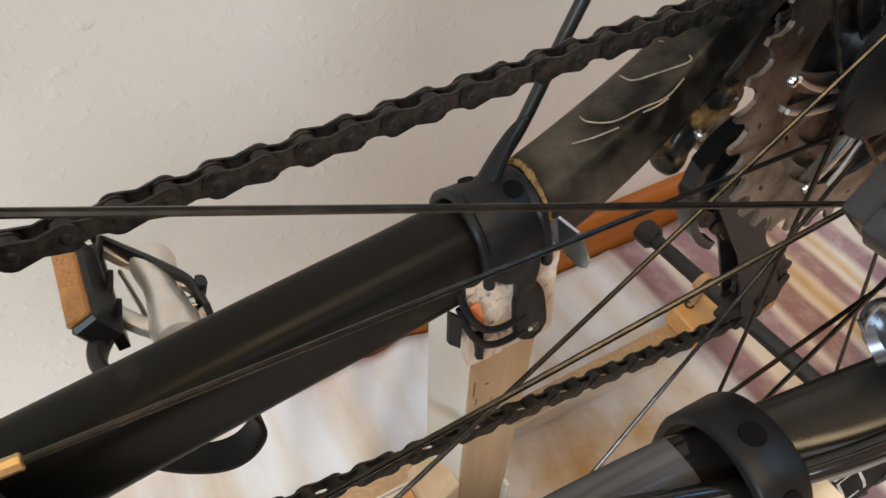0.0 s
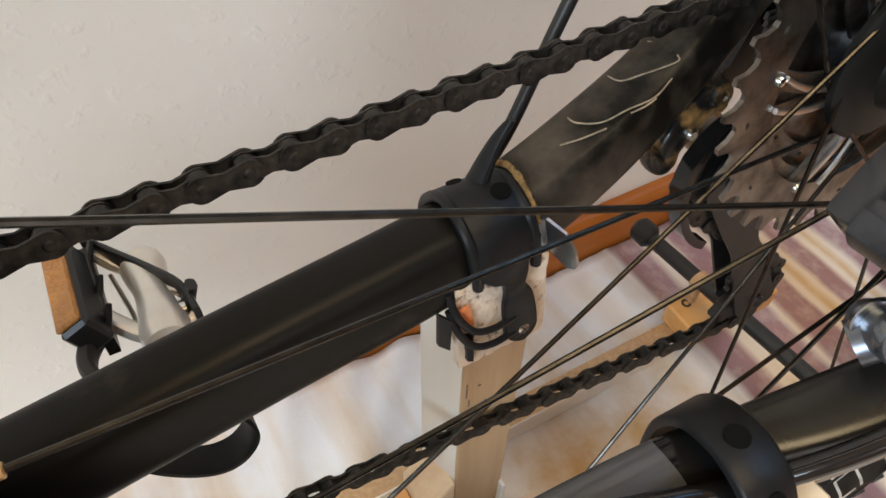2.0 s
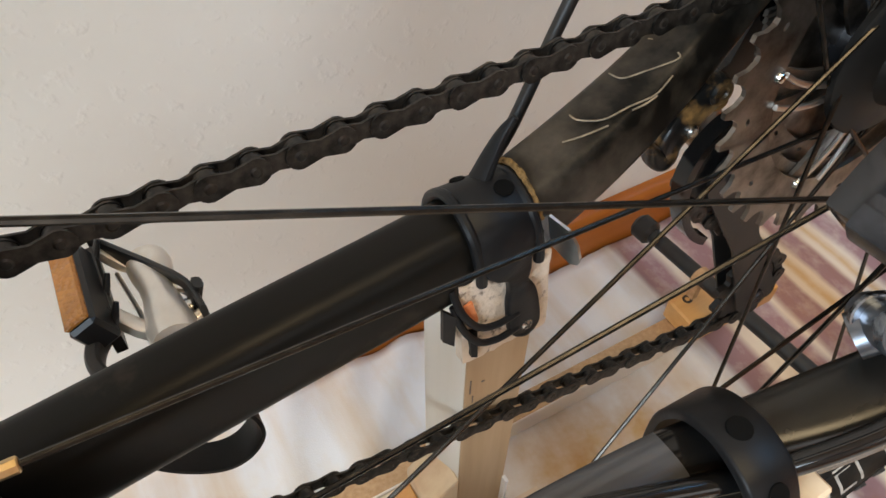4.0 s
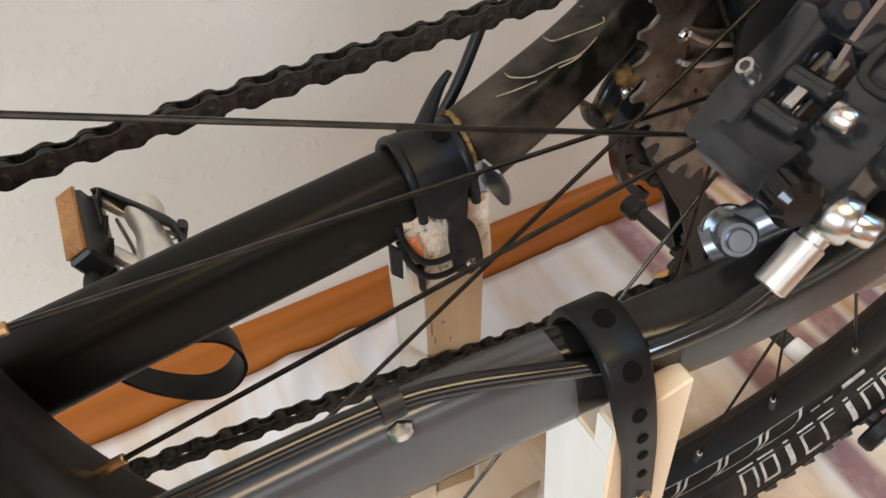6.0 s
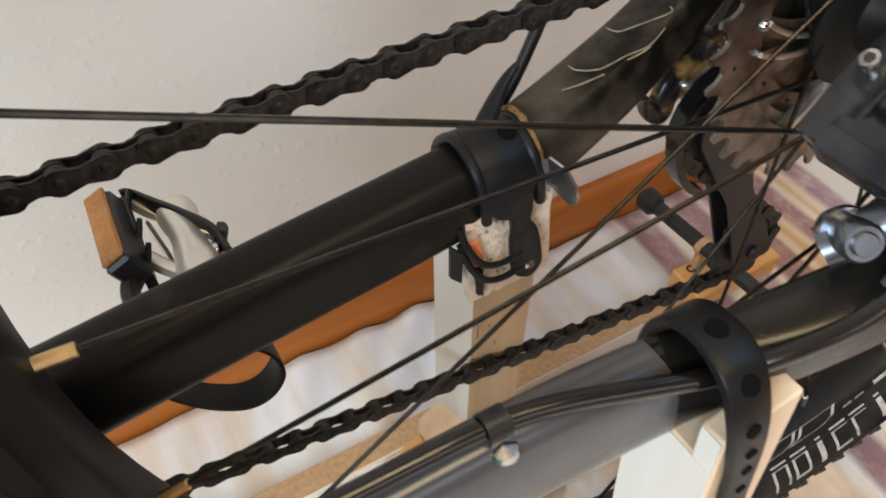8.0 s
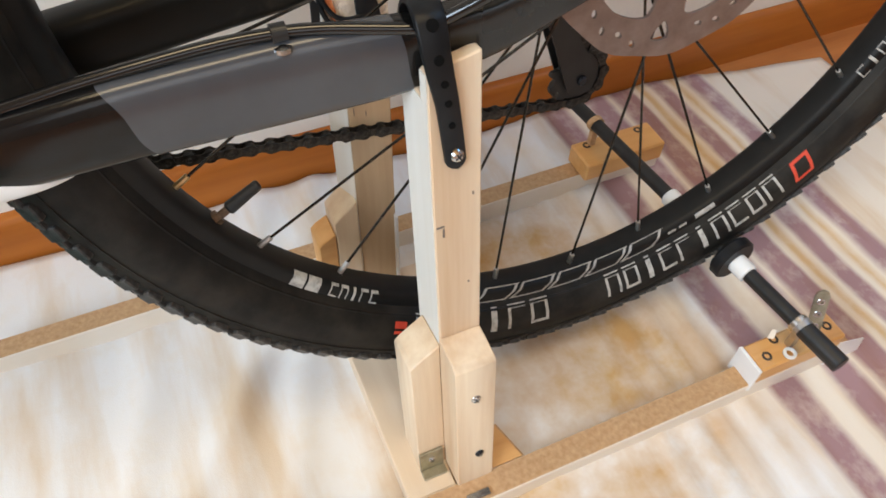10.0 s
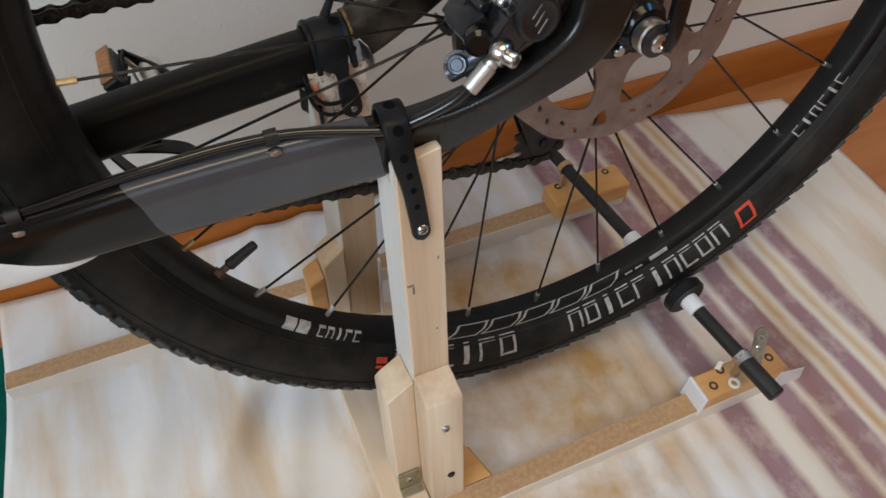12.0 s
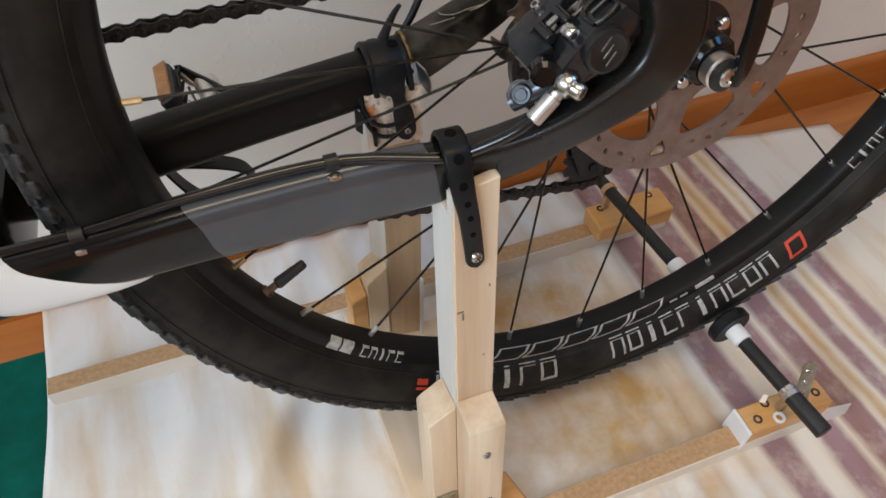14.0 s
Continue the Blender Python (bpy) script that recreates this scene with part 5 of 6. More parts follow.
def cal_plate(outline, y0, y1, bev=0.0012):
    """A block of the caliper from an outline along and outwards."""
    bm = plate(outline, y0, y1)
    bmesh.ops.bevel(bm, geom=list(bm.edges), offset=bev, segments=2, affect="EDGES", profile=0.6)
    bmesh.ops.transform(bm, matrix=CAL, verts=bm.verts)
    return bm


def at_cal(x, y, z):
    return tuple(CAL @ Vector((x, y, z)))


OUTER_HALF = [(-0.0300, -0.012), (0.016, -0.014), (0.020, -0.004), (0.017, 0.0065), (0.002, 0.0085), (-0.0125, 0.0045), (-0.0290, 0.0040), (-0.0335, -0.002)]
INNER_HALF = [(-0.0330, -0.011), (0.014, -0.012), (0.017, 0.000), (0.012, 0.0095), (-0.020, 0.0110), (-0.0345, 0.0085)]
caliper = part("brake_caliper", cal_plate(OUTER_HALF, -0.0815, -0.0625, 0.0026), BLACKANO, bike, "dark anodised disc brake caliper with chrome bolts")
part("caliper_half", cal_plate(INNER_HALF, -0.0500, -0.0360, 0.0022), BLACKANO, caliper)
part("bridge", cal_plate([(-0.0370, 0.0015), (-0.0215, -0.0015), (-0.0200, 0.0085), (-0.0300, 0.0112), (-0.0360, 0.0095)], -0.0680, -0.0440, 0.0012), GUN, caliper, "flat dark grey bridge of the caliper")
part("bridge", cal_plate([(0.0060, -0.002), (0.0165, -0.004), (0.0160, 0.0070), (0.0070, 0.0090)], -0.0640, -0.0480, 0.0012), BLACKANO, caliper, "flat dark grey bridge of the caliper")
part("bright_edge", rod(at_cal(-0.0230, -0.0683, 0.0010), at_cal(-0.0112, -0.0683, 0.0035), 0.0009, 8), BRACKET, caliper, "bright worn edge")
for y0, y1 in ((-0.0580, -0.0555), (-0.0520, -0.0500)):
    part("brake_pad", box(-0.0180, 0.0050, y0, y1, -0.012, 0.0050, 0.0006, CAL), COG, caliper, "worn brake pad")
part("pad_spring", add_sweep(bmesh.new(), [at_cal(x, -0.0545, 0.0040 + 0.0022 * math.sin((x + 0.019) * 260)) for x in np.linspace(-0.019, 0.004, 16)], lambda i: ring(0.0026, 0.0005, 8, 3), side=(0, 1, 0)), BRACKET, caliper, "bent steel pad spring")
part("pad_axle", box(-0.0150, -0.0086, -0.0594, -0.0560, 0.0100, 0.0128, 0.0005, CAL), STEEL, caliper, "bright steel pad axle")
for x in (-0.0178, -0.0062):
    part("axle_lug", rod(at_cal(x, -0.0640, 0.0085), at_cal(x, -0.0500, 0.0090), 0.0032, 14, 0.0006), BLACKANO, caliper)
# raised frame on the outer half with a bright ridge inside it
loop = [at_cal(x, y, 0.0090) for x, y in soft_loop([(0.0015, -0.0785), (0.0145, -0.0785), (0.0145, -0.0655), (0.0015, -0.0655)], 4)]
part("fin_frame", add_sweep(bmesh.new(), loop + loop[:1], lambda i: ring(0.0014, 0.0014, 10), caps=False), DARK, caliper, "raised black rim")
part("fin_ridge", box(0.0030, 0.0135, -0.0728, -0.0712, 0.0070, 0.0108, 0.0003, CAL), BRACKET, caliper, "bright ridge")
for x in (-0.008, -0.002, 0.004):
    part("fin", box(x - 0.0012, x + 0.0012, -0.0830, -0.0800, -0.0125, 0.0030, 0.0005, CAL), BLACKANO, caliper)
CAPX, CAPZ = -0.0715, 0.0268
cap = part("piston_cap", lathe([(0.0, -0.0848), (0.0085, -0.0848), (0.0100, -0.0856), (0.0118, -0.0850), (0.0124, -0.0835), (0.0124, -0.0800), (0.0, -0.0800)], 36, (CAPX, 0, CAPZ), closed=False), DARK, caliper, "round black piston cap")
for dx, dz in ((-0.004, 0.003), (0.004, -0.002), (0.0, 0.0005)):
    part("cap_emblem", box(dx - 0.0005, dx + 0.0005, -0.0853, -0.0846, dz - 0.0042, dz + 0.0042, 0.0001, Matrix.Translation((CAPX, 0, CAPZ)) @ Matrix.Rotation(radians(35), 4, "Y")), COG, cap, "plain brownish emblem bar")
cap_bolt("caliper_bolt", (-0.0842, -0.0728, 0.0322), (-0.0855, -0.0668, 0.0330), 0.0042, caliper, STEEL, "bright socket-head caliper bolt")
cap_bolt("caliper_bolt", at_cal(0.0135, -0.0520, 0.0120), at_cal(0.0130, -0.0420, 0.0030), 0.0050, caliper, GUN, "dark blue-grey caliper bolt")
cap_bolt("bleed_screw", at_cal(-0.0120, -0.0415, 0.0150), at_cal(-0.0120, -0.0420, 0.0090), 0.0030, caliper, STEEL, "small bright bleed screw")
# lugs that carry the mounting bolt and the hose
part("mount_lug", add_sweep(bmesh.new(), smooth_path([(-0.1095, -0.0590, -0.0065), (-0.1040, -0.0625, -0.0020), (-0.0985, -0.0660, 0.0030), (-0.0910, -0.0700, 0.0090)], 4), lambda i: ring(0.0060, 0.0054, 16, 2.2), side=(0, 1, 0)), LUG, caliper, "blue-grey mounting lug")
part("hose_boss", rod((-0.0965, -0.0640, 0.0155), (-0.1015, -0.0785, 0.0170), 0.0072, 24, 0.0022), CARBON, caliper, "glossy black hose boss")
cap_bolt("mount_bolt", (-0.1095, -0.0690, 0.0032), (-0.1020, -0.0560, -0.0045), 0.0056, caliper, LUG, "blue-grey socket bolt")
part("bolt_centre", rod((-0.1101, -0.0700, 0.0038), (-0.1086, -0.0674, 0.0023), 0.0034, 20, 0.0004), LUG, caliper, "blue-grey bolt face")
part("bolt_washer", rod((-0.1052, -0.0616, -0.0012), (-0.1042, -0.0598, -0.0023), 0.0075, 24, 0.0004), BRACKET, caliper, "polished washer")
cap_bolt("banjo_bolt", (-0.0858, -0.0895, 0.0098), (-0.0925, -0.0775, 0.0125), 0.0046, caliper, STEEL, "chrome banjo bolt")
ban = Matrix.Translation((-0.0905, -0.0812, 0.0117)) @ Vector((0.48, -0.86, -0.19)).to_track_quat("Z", "Y").to_matrix().to_4x4()
bm = lathe([(0.0038, -0.0042), (0.0062, -0.0040), (0.0070, -0.0028), (0.0070, 0.0028), (0.0062, 0.0040), (0.0038, 0.0042)], 28, axis="Z")
bmesh.ops.transform(bm, matrix=ban, verts=bm.verts)
part("banjo", bm, STEEL, caliper, "chrome banjo ring")
bm = bmesh.new()
add_rod(bm, (-0.0925, -0.0802, 0.0095), (-0.0975, -0.0802, 0.0046), 0.0040, 20)
add_rod(bm, (-0.0965, -0.0802, 0.0054), (-0.1080, -0.0806, -0.0056), 0.0047, 24, 0.0006)
part("hose_ferrule", bm, ALU, caliper, "satin silver hose ferrule")

HOSE = [(-0.107, -0.081, -0.0038), (-0.118, -0.0795, -0.0115), (-0.133, -0.0740, -0.0200), (-0.1455, -0.0680, -0.0268), (-0.155, -0.0650, -0.0270), (-0.170, -0.0605, -0.0255), (-0.190, -0.0550, -0.0235), (-0.2083, -0.0520, -0.0225), (-0.24, -0.0515, -0.0218), (-0.29, -0.0495, -0.0258), (-0.34, -0.0485, -0.0310), (-0.42, -0.043, -0.0345), (-0.50, -0.034, -0.0385)]
hose = part("brake_hose", tube(smooth_path(HOSE, 6), 0.0029, 12), GLOSS, bike, "glossy black hydraulic brake hose")
for x, y, z in ((-0.2083, -0.0520, -0.0255), (-0.336, -0.0495, -0.0338)):
    bm = bmesh.new()
    add_sweep(bm, [(x, y + 0.0040 * math.cos(a), z + 0.003 + 0.0040 * math.sin(a)) for a in np.linspace(radians(-30), radians(210), 14)], lambda i: [(-0.0034, -0.0005), (0.0034, -0.0005), (0.0034, 0.0005), (-0.0034, 0.0005)], side=(1, 0, 0))
    ob = part("hose_clip", bm, DARK, hose, "black hose clip")
    part("clip_foot", lathe([(0.0, -0.0042), (0.0032, -0.0042), (0.0044, -0.0030), (0.0040, -0.001), (0.0, 0.0)], 18, (x, y - 0.0040, z - 0.0005), axis="Z", closed=False), STEEL, ob, "bright clip foot")

# ---- crank and pedal ----
cr = smooth_path([(-0.448, 0.078, -0.052, 0.009, 0.018), (-0.40, 0.082, -0.064, 0.008, 0.014), (-0.33, 0.086, -0.086, 0.0075, 0.011), (-0.266, 0.088, -0.090, 0.0075, 0.012)], 5)
part("crank", add_sweep(bmesh.new(), [p[:3] for p in cr], lambda i: ring(cr[i][3], cr[i][4], 18, 2.6), side=(0, 1, 0)), CARBON, bike, "glossy black crank arm")
TX, TZ = -0.2580, -0.0710
bm = lathe([(0.0, 0.088), (0.0088, 0.088), (0.0095, 0.096), (0.0078, 0.106), (0.0068, 0.114), (0.0070, 0.121), (0.0084, 0.128), (0.0090, 0.133), (0.0082, 0.1375), (0.0048, 0.1405), (0.0, 0.1412)], 32, (TX, 0, TZ + 0.002), closed=False)
pedal = part("pedal", bm, PEDAL, bike, "silver caged pedal with amber reflector and toe strap")
for pts, w in (([(TX, 0.134, TZ), (-0.2670, 0.141, -0.0690), (-0.2745, 0.149, -0.0640)], 0.0034), ([(TX, 0.094, TZ), (-0.2680, 0.101, -0.0690), (-0.2780, 0.112, -0.0640)], 0.0036),
               ([(TX, 0.120, TZ), (-0.2530, 0.117, -0.0680), (-0.2475, 0.112, -0.0670)], 0.0026), ([(TX, 0.100, TZ - 0.004), (-0.2520, 0.100, -0.0730), (-0.2460, 0.101, -0.0720)], 0.0040)):
    part("pedal_arm", add_sweep(bmesh.new(), smooth_path(pts, 4), lambda i: ring(w, w * 0.8, 12, 3), side=(0, 1, 0)), PEDAL, pedal)
inner = smooth_path([(-0.2708, 0.139, -0.0745), (-0.2690, 0.126, -0.0755), (-0.2672, 0.112, -0.0755), (-0.2668, 0.098, -0.0745)], 4)
part("pedal_web", add_sweep(bmesh.new(), inner, lambda i: ring(0.0012, 0.0045, 12, 3), side=(1, 0, 0)), ALU, pedal, "polished curved web of the pedal")
# black cage: toothed plate behind the reflector, band round the outer end and hook at the crank end
cage = part("pedal_cage", slab([(-0.2795, y, z) for y, z in ((0.099, -0.0610), (0.146, -0.0590), (0.152, -0.0640), (0.152, -0.0740), (0.099, -0.0740))], (1, 0, 0), 0.0043), DARK, pedal, "black toothed cage plate", 30)
for y in (0.1045, 0.1215, 0.1440):
    part("cage_tooth", add_sweep(bmesh.new(), [(-0.2765, y - 0.0015, -0.0635), (-0.2742, y, -0.0600), (-0.2722, y + 0.0022, -0.0565)], lambda i: ring(0.0034 - 0.0010 * i, 0.0017 - 0.0004 * i, 10, 3), side=(0, 1, 0)), DARK, cage)
band = smooth_path([(-0.2765, 0.1500, -0.0640), (-0.2730, 0.1490, -0.0640), (-0.2650, 0.1375, -0.0645), (-0.2560, 0.1240, -0.0650), (-0.2472, 0.1090, -0.0660), (-0.2450, 0.0950, -0.0680)], 4)
part("pedal_cage", add_sweep(bmesh.new(), band, lambda i: ring(0.0058, 0.0013, 12, 4), side=(0, 0, 1)), DARK, pedal, "black cage band round the outer end")
part("cage_tooth", add_sweep(bmesh.new(), [(-0.2475, 0.105, -0.0700), (-0.2455, 0.105, -0.0650), (-0.2435, 0.105, -0.0605)], lambda i: ring(0.0050 - 0.0008 * i, 0.0022, 10, 3), side=(0, 1, 0)), DARK, pedal)
claw = smooth_path([(-0.2772, 0.110, -0.0640), (-0.2800, 0.103, -0.0650), (-0.2850, 0.097, -0.0670), (-0.2865, 0.091, -0.0690), (-0.2840, 0.085, -0.0710), (-0.2780, 0.080, -0.0740)], 4)
part("pedal_cage", add_sweep(bmesh.new(), claw, lambda i: ring(0.0050, 0.0030, 14, 3), side=(0, 0, 1)), DARK, pedal, "black curved cage end")
TILTED = Matrix.Translation((-0.2852, 0, -0.0530)) @ Matrix.Rotation(radians(-24), 4, "Y")
refl = part("reflector_housing", box(-0.0058, 0.0058, 0.0965, 0.1440, -0.0150, 0.0, 0.0015, TILTED), DARK, pedal)
part("reflector", box(-0.0050, 0.0050, 0.0975, 0.1435, 0.0002, 0.0026, 0.0008, TILTED), AMBER, refl, "amber reflector")
part("cage_bolt", rod((-0.2475, 0.1030, -0.0700), (-0.2520, 0.1030, -0.0700), 0.0042, 16, 0.0008), STEEL, pedal)

# toe strap hanging in a loop under the pedal
strap_pts = smooth_path([(-0.305, 0.094, -0.095), (-0.292, 0.091, -0.121), (-0.279, 0.089, -0.1375), (-0.264, 0.089, -0.150), (-0.252, 0.089, -0.1505), (-0.2430, 0.089, -0.141), (-0.2425, 0.089, -0.128), (-0.2495, 0.089, -0.115), (-0.266, 0.090, -0.107), (-0.292, 0.092, -0.100)], 6)
add_loop = add_sweep(bmesh.new(), strap_pts, lambda i: [(-0.006, -0.0009), (0.010, -0.0009), (0.010, 0.0009), (-0.006, 0.0009)], side=(0, 1, 0))
part("toe_strap", add_loop, RUBBER, pedal, "black toe strap hanging in a loop")

# ---- rubber straps that tie the stays to the posts ----


def strap_band(name, rows, thick, parent, label, holes=()):
    """A flat band with a rounded end; rows: place, outward direction and width."""
    P = smooth_path([r[:3] for r in rows], 10)
    N = smooth_path([r[3:6] for r in rows], 10)
    wide = [float(r[0]) for r in smooth_path([(r[6],) for r in rows], 10)]
    run = [0.0]
    for a, b in zip(P, P[1:]):
        run.append(run[-1] + float(np.linalg.norm(np.array(b) - np.array(a))))
    r_end = wide[-1] / 2
    for i, s in enumerate(run):
        left = run[-1] - s
        if left < r_end:
            wide[i] *= max(0.12, math.sqrt(max(0.0, 1 - ((r_end - left) / r_end) ** 2)))
    ob = part(name, add_ribbon(bmesh.new(), P, N, 0.0, thick, wide), RUBBER, parent, label, 40)
    for hx, hy, hz, hr in holes:
        i = min(range(len(P)), key=lambda q: (Vector(P[q]) - Vector((hx, hy, hz))).length)
        nn = Vector(N[i]).normalized()
        d = (Vector(P[min(i + 1, len(P) - 1)]) - Vector(P[i - 1])).normalized()
        s = d.cross(nn).normalized()
        p = Vector(P[i]) + s * (Vector((hx, hy, hz)) - Vector(P[i])).dot(s)
        bm = lathe([(0.0, 0.00045), (hr, 0.00045), (hr * 1.05, -0.0002)], 20, axis="Z", closed=False)
        bmesh.ops.transform(bm, matrix=Matrix.Translation(p + nn * (thick + 0.0001)) @ nn.to_track_quat("Z", "Y").to_matrix().to_4x4(), verts=bm.verts)
        part("strap_hole", bm, HOLE, ob, "dark punched hole")
    return ob


HOLE = material("hole_dark", (0.004, 0.004, 0.004), 0.9, spec=0.1)
near_strap = strap_band("rubber_strap", [
    (-0.1425, -0.0405, -0.060, 0, 1, -0.1, 0.0150), (-0.1425, -0.0405, -0.046, 0, 1, 0.1, 0.0150), (-0.1428, -0.0430, -0.0330, 0, 0.85, 0.5, 0.0150), (-0.1434, -0.0495, -0.0235, 0, 0.45, 0.9, 0.0150), (-0.1446, -0.0594, -0.0192, 0, -0.1, 1, 0.0150),
    (-0.1458, -0.0680, -0.0200, 0, -0.4, 0.92, 0.0150), (-0.1464, -0.0730, -0.0236, 0, -0.75, 0.66, 0.0147), (-0.1464, -0.0772, -0.0330, 0, -0.97, 0.25, 0.0140), (-0.1450, -0.0788, -0.0450, 0, -1, 0.0, 0.0130), (-0.1423, -0.0788, -0.060, 0, -1, 0.0, 0.0119), (-0.1401, -0.0784, -0.078, 0, -1, 0, 0.0116), (-0.1386, -0.0781, -0.092, 0, -1, 0, 0.0115), (-0.1378, -0.0781, -0.1005, 0, -1, 0, 0.0114)],
    0.0028, stand, "black rubber strap with punched holes over the stay",
    ((-0.1452, -0.0600, -0.0192, 0.0032), (-0.1464, -0.0735, -0.0240, 0.0029), (-0.1460, -0.0780, -0.0375, 0.0024), (-0.1440, -0.0790, -0.049, 0.0019), (-0.1423, -0.0788, -0.060, 0.0018), (-0.1408, -0.0785, -0.072, 0.0017)))
cross_screw((-0.1380, -0.0810, -0.0920), (0.05, -1, 0.1), 0.0036, near_strap, STEEL)
part("screw_chip", rod((-0.1397, -0.0812, -0.0878), (-0.1385, -0.0820, -0.0900), 0.0011, 8), BRASS, near_strap, "brass-coloured screw burr")
far_strap = strap_band("rubber_strap", [
    (-0.149, 0.0700, -0.069, 0, 1, -0.1, 0.025), (-0.149, 0.0700, -0.050, 0, 1, 0.1, 0.025), (-0.149, 0.0668, -0.0305, 0, 0.7, 0.7, 0.025), (-0.149, 0.0535, -0.0208, 0, 0.1, 1, 0.025), (-0.149, 0.0400, -0.0262, 0, -0.6, 0.8, 0.025),
    (-0.1485, 0.0355, -0.0375, 0, -1, 0.25, 0.022), (-0.1455, 0.0345, -0.0450, 0, -1, 0.05, 0.0115), (-0.1440, 0.0362, -0.0535, 0, -1, 0, 0.0085), (-0.1425, 0.0362, -0.0600, 0, -1, 0, 0.0125), (-0.1412, 0.0362, -0.0710, 0, -1, 0, 0.0140), (-0.1402, 0.0362, -0.0835, 0, -1, 0, 0.0135)],
    0.0030, stand, "black rubber collar strap over the muddy stay", ((-0.152, 0.0605, -0.023, 0.0028), (-0.1425, 0.0475, -0.022, 0.0034)))
cross_screw((-0.1402, 0.0340, -0.0768), (0.0, -1, 0.1), 0.0028, far_strap, STEEL)
for x in (-0.1605, -0.1370):
    bead = smooth_path([(x, 0.0715, -0.054), (x, 0.0712, -0.044), (x, 0.0680, -0.0295), (x, 0.0535, -0.0192), (x, 0.0390, -0.0245), (x + 0.001, 0.0348, -0.0365), (x + 0.002, 0.0355, -0.0465)], 6)
    part("collar_rim", tube(bead, 0.0021, 10), RUBBER, far_strap, "rolled rim of the collar")
part("strap_tail", add_sweep(bmesh.new(), smooth_path([(-0.1465, 0.0565, -0.0205, 0.0065), (-0.1420, 0.0565, -0.0120, 0.0062), (-0.1375, 0.056, -0.0040, 0.0050), (-0.1335, 0.0545, 0.0020, 0.0025)], 4), lambda i: ring(0.0052 - 0.00034 * i, 0.0027 - 0.00012 * i, 12, 2.4), side=(0, 1, 0)), RUBBER, far_strap, "pointed tail of the strap")
rim_mud = smooth_path([(-0.1345, 0.0640, -0.0215), (-0.1342, 0.0560, -0.0172), (-0.1345, 0.0470, -0.0178), (-0.1340, 0.0405, -0.0235), (-0.1335, 0.0375, -0.0300)], 8)
part("mud_ridge", add_sweep(bmesh.new(), rim_mud, lambda i: ring(0.0013 + 0.0007 * noise.noise((i * 0.6, 1.3, 0.2)), 0.0010 + 0.0006 * noise.noise((i * 0.8, 4.3, 0.2)), 8)), MUDCAKE, far_strap, "ridge of ochre mud caked along the collar")
for off in (0.0, 0.0085):
    part("strap_cord", add_sweep(bmesh.new(), smooth_path([(-0.1690, 0.038, -0.046 - off), (-0.1672, 0.0350, -0.0560 - off * 1.0), (-0.1615, 0.0335, -0.0655 - off), (-0.1530, 0.0335, -0.0690 - off), (-0.1440, 0.034, -0.0680 - off)], 5), lambda i: ring(0.0013, 0.0015, 10), side=(0, 1, 0)), RUBBER, far_strap, "black rubber cord")
part("strap_stub", slab([(-0.1640, 0.0355, -0.0690), (-0.1610, 0.0350, -0.0700), (-0.1612, 0.0350, -0.0850), (-0.1636, 0.0355, -0.0840)], (0, 1, 0), 0.002), RUBBER, far_strap)
part("strap_stub", slab([(-0.1735, 0.0365, -0.0530), (-0.1690, 0.0355, -0.0580), (-0.1705, 0.0355, -0.0730), (-0.1745, 0.0365, -0.0690)], (0, 1, 0), 0.002), RUBBER, far_strap)


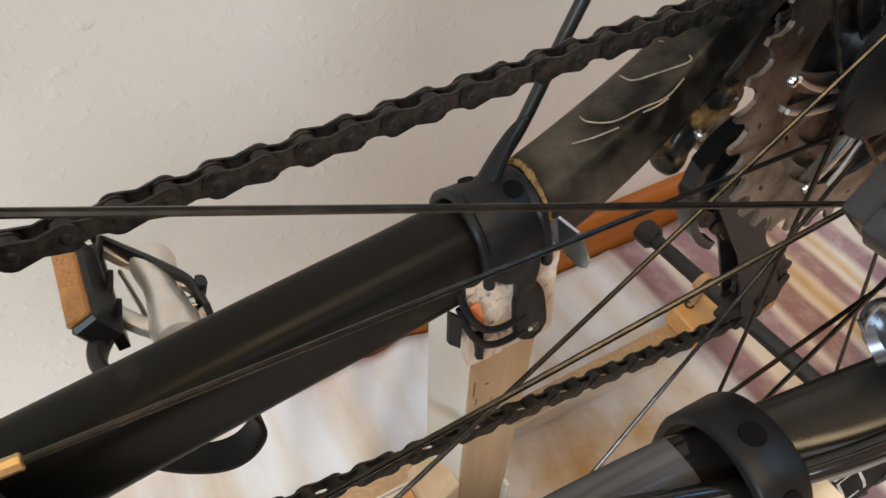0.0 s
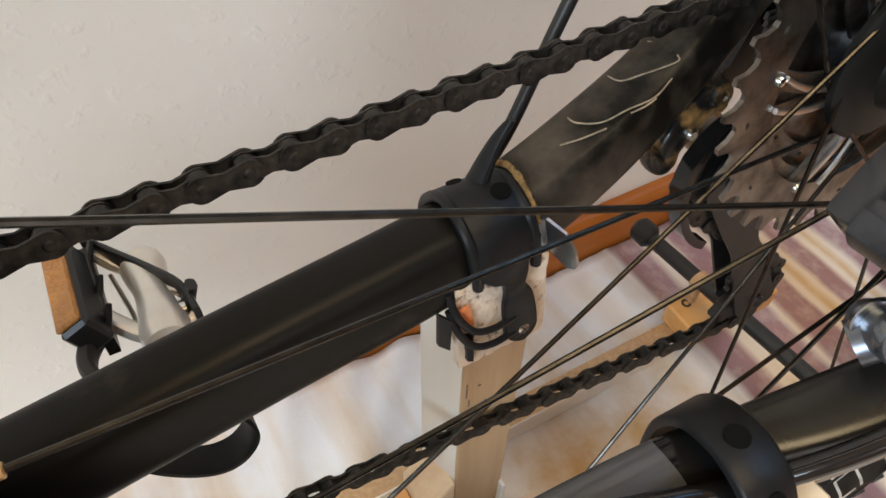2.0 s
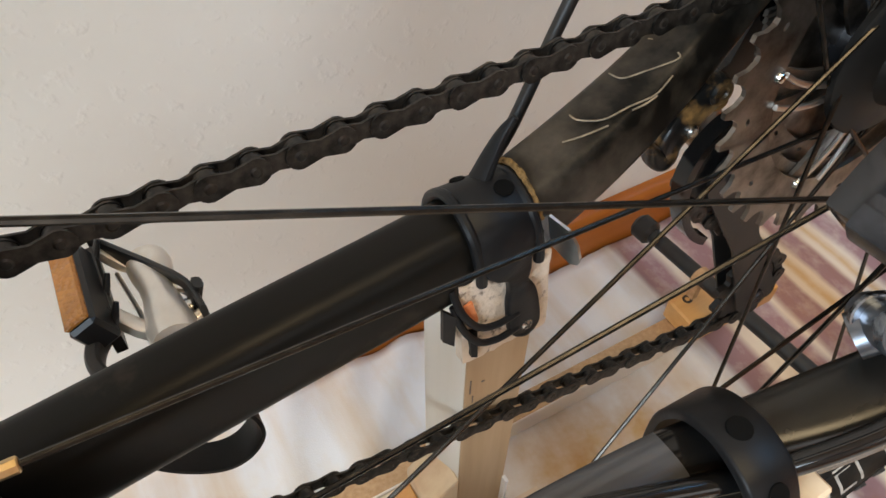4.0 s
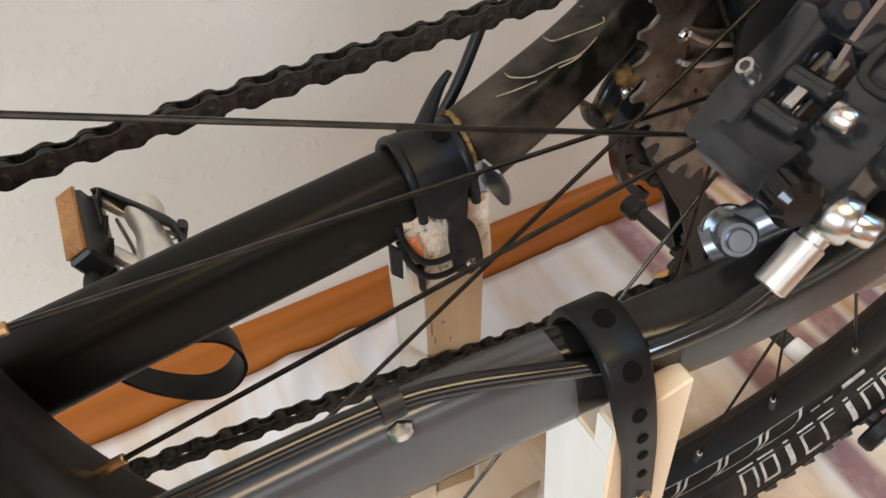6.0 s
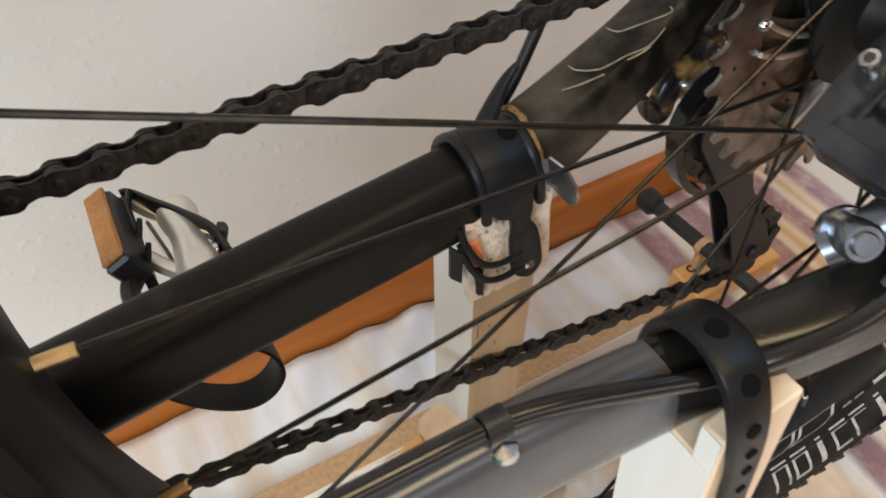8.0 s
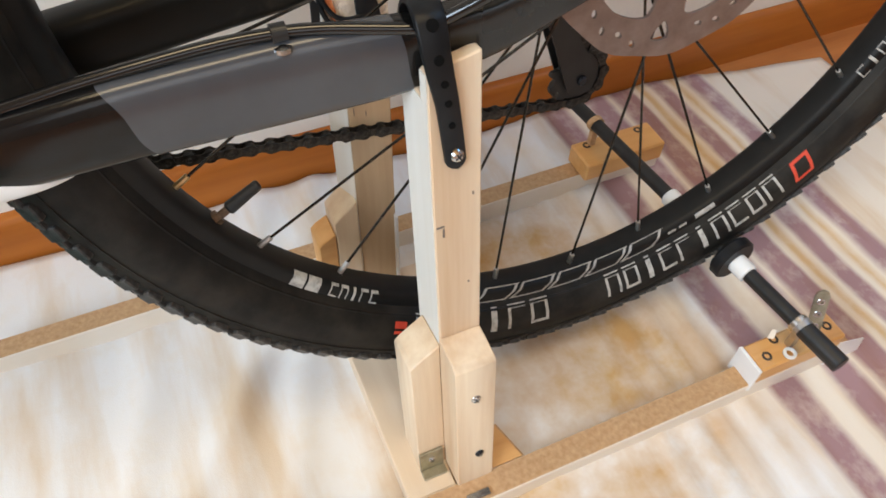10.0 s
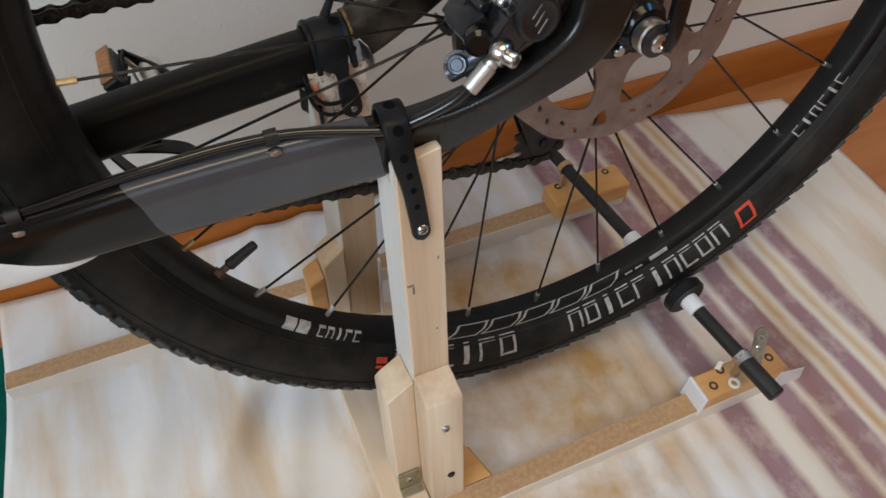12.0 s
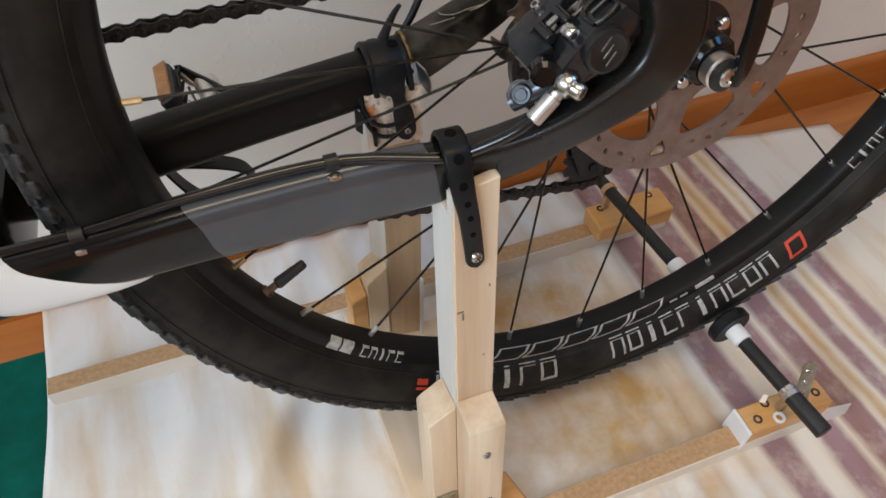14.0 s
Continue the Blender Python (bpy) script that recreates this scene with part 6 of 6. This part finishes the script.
def chipped_lip(x0, x1, y0, y1, z0, z1, seed):
    """A splintered head of wood: a lip with an uneven top and front."""
    bm = bmesh.new()
    n, m = 14, 10
    front = [[bm.verts.new((x0 + (x1 - x0) * i / n, y0 + 0.0013 * noise.noise((i * 0.9, j * 0.9, seed)), z0 + (z1 + 0.0022 * noise.noise((i * 0.7, seed, 2.0)) - z0) * j / m)) for i in range(n + 1)] for j in range(m + 1)]
    back = [[bm.verts.new((v.co.x, y1, v.co.z)) for v in row] for row in front]
    for j in range(m):
        for i in range(n):
            bm.faces.new((front[j][i], front[j][i + 1], front[j + 1][i + 1], front[j + 1][i]))
            bm.faces.new((back[j][i], back[j + 1][i], back[j + 1][i + 1], back[j][i + 1]))
    for i in range(n):
        bm.faces.new((front[0][i], back[0][i], back[0][i + 1], front[0][i + 1]))
        bm.faces.new((front[m][i], front[m][i + 1], back[m][i + 1], back[m][i]))
    for j in range(m):
        bm.faces.new((front[j][0], front[j + 1][0], back[j + 1][0], back[j][0]))
        bm.faces.new((front[j][n], back[j][n], back[j + 1][n], front[j + 1][n]))
    return bm


head = part("chipped_head", chipped_lip(-0.1665, -0.1285, 0.0372, 0.0425, -0.088, -0.0455, 3.3), MUDWOOD, post_f, "chipped splintery head of the post", 25)
chip = part("paint_chip", slab([(-0.1655, 0.0358, -0.055), (-0.1622, 0.0358, -0.054), (-0.1600, 0.0358, -0.064), (-0.1612, 0.0358, -0.070), (-0.1650, 0.0358, -0.063)], (0, 1, 0), 0.0012), ORANGE, post_f, "orange paint chip")
bracket = part("metal_bracket", slab([(-0.146, 0.0368, -0.0300), (-0.131, 0.0368, -0.0288), (-0.129, 0.0368, -0.0440), (-0.146, 0.0368, -0.0450)], (0, 1, 0), 0.0012), BRACKET, far_strap, "bent zinc bracket under the strap")
part("bracket_hole", lathe([(0.0, 0.0364), (0.0019, 0.0364), (0.0019, 0.0372), (0.0, 0.0372)], 16, (-0.1345, 0, -0.0350), closed=False), HOLE, bracket, "dark screw hole")
part("bracket_tongue", slab([(-0.131, 0.0366, -0.0288), (-0.1280, 0.0290, -0.0315), (-0.1262, 0.0258, -0.0375), (-0.1256, 0.0246, -0.0430), (-0.1262, 0.0250, -0.0455), (-0.1275, 0.0275, -0.0462), (-0.129, 0.0366, -0.0438)], (0.95, 0.25, 0.1), 0.0012), ZINC, bracket, "bluish rounded tongue")

for ob in (near_strap, far_strap, head, chip):
    leaning(ob)

# cable that rises from the chain-side stay
part("gear_cable", tube(smooth_path([(-0.142, 0.074, -0.052), (-0.132, 0.0765, -0.036), (-0.119, 0.077, -0.018), (-0.103, 0.077, 0.012), (-0.087, 0.076, 0.042), (-0.064, 0.074, 0.085), (-0.034, 0.072, 0.14)], 6), 0.0026, 12), DARK, bike, "black gear cable housing")

# the whole bicycle leans towards the room
bike.matrix_basis = LEANING @ bike.matrix_basis
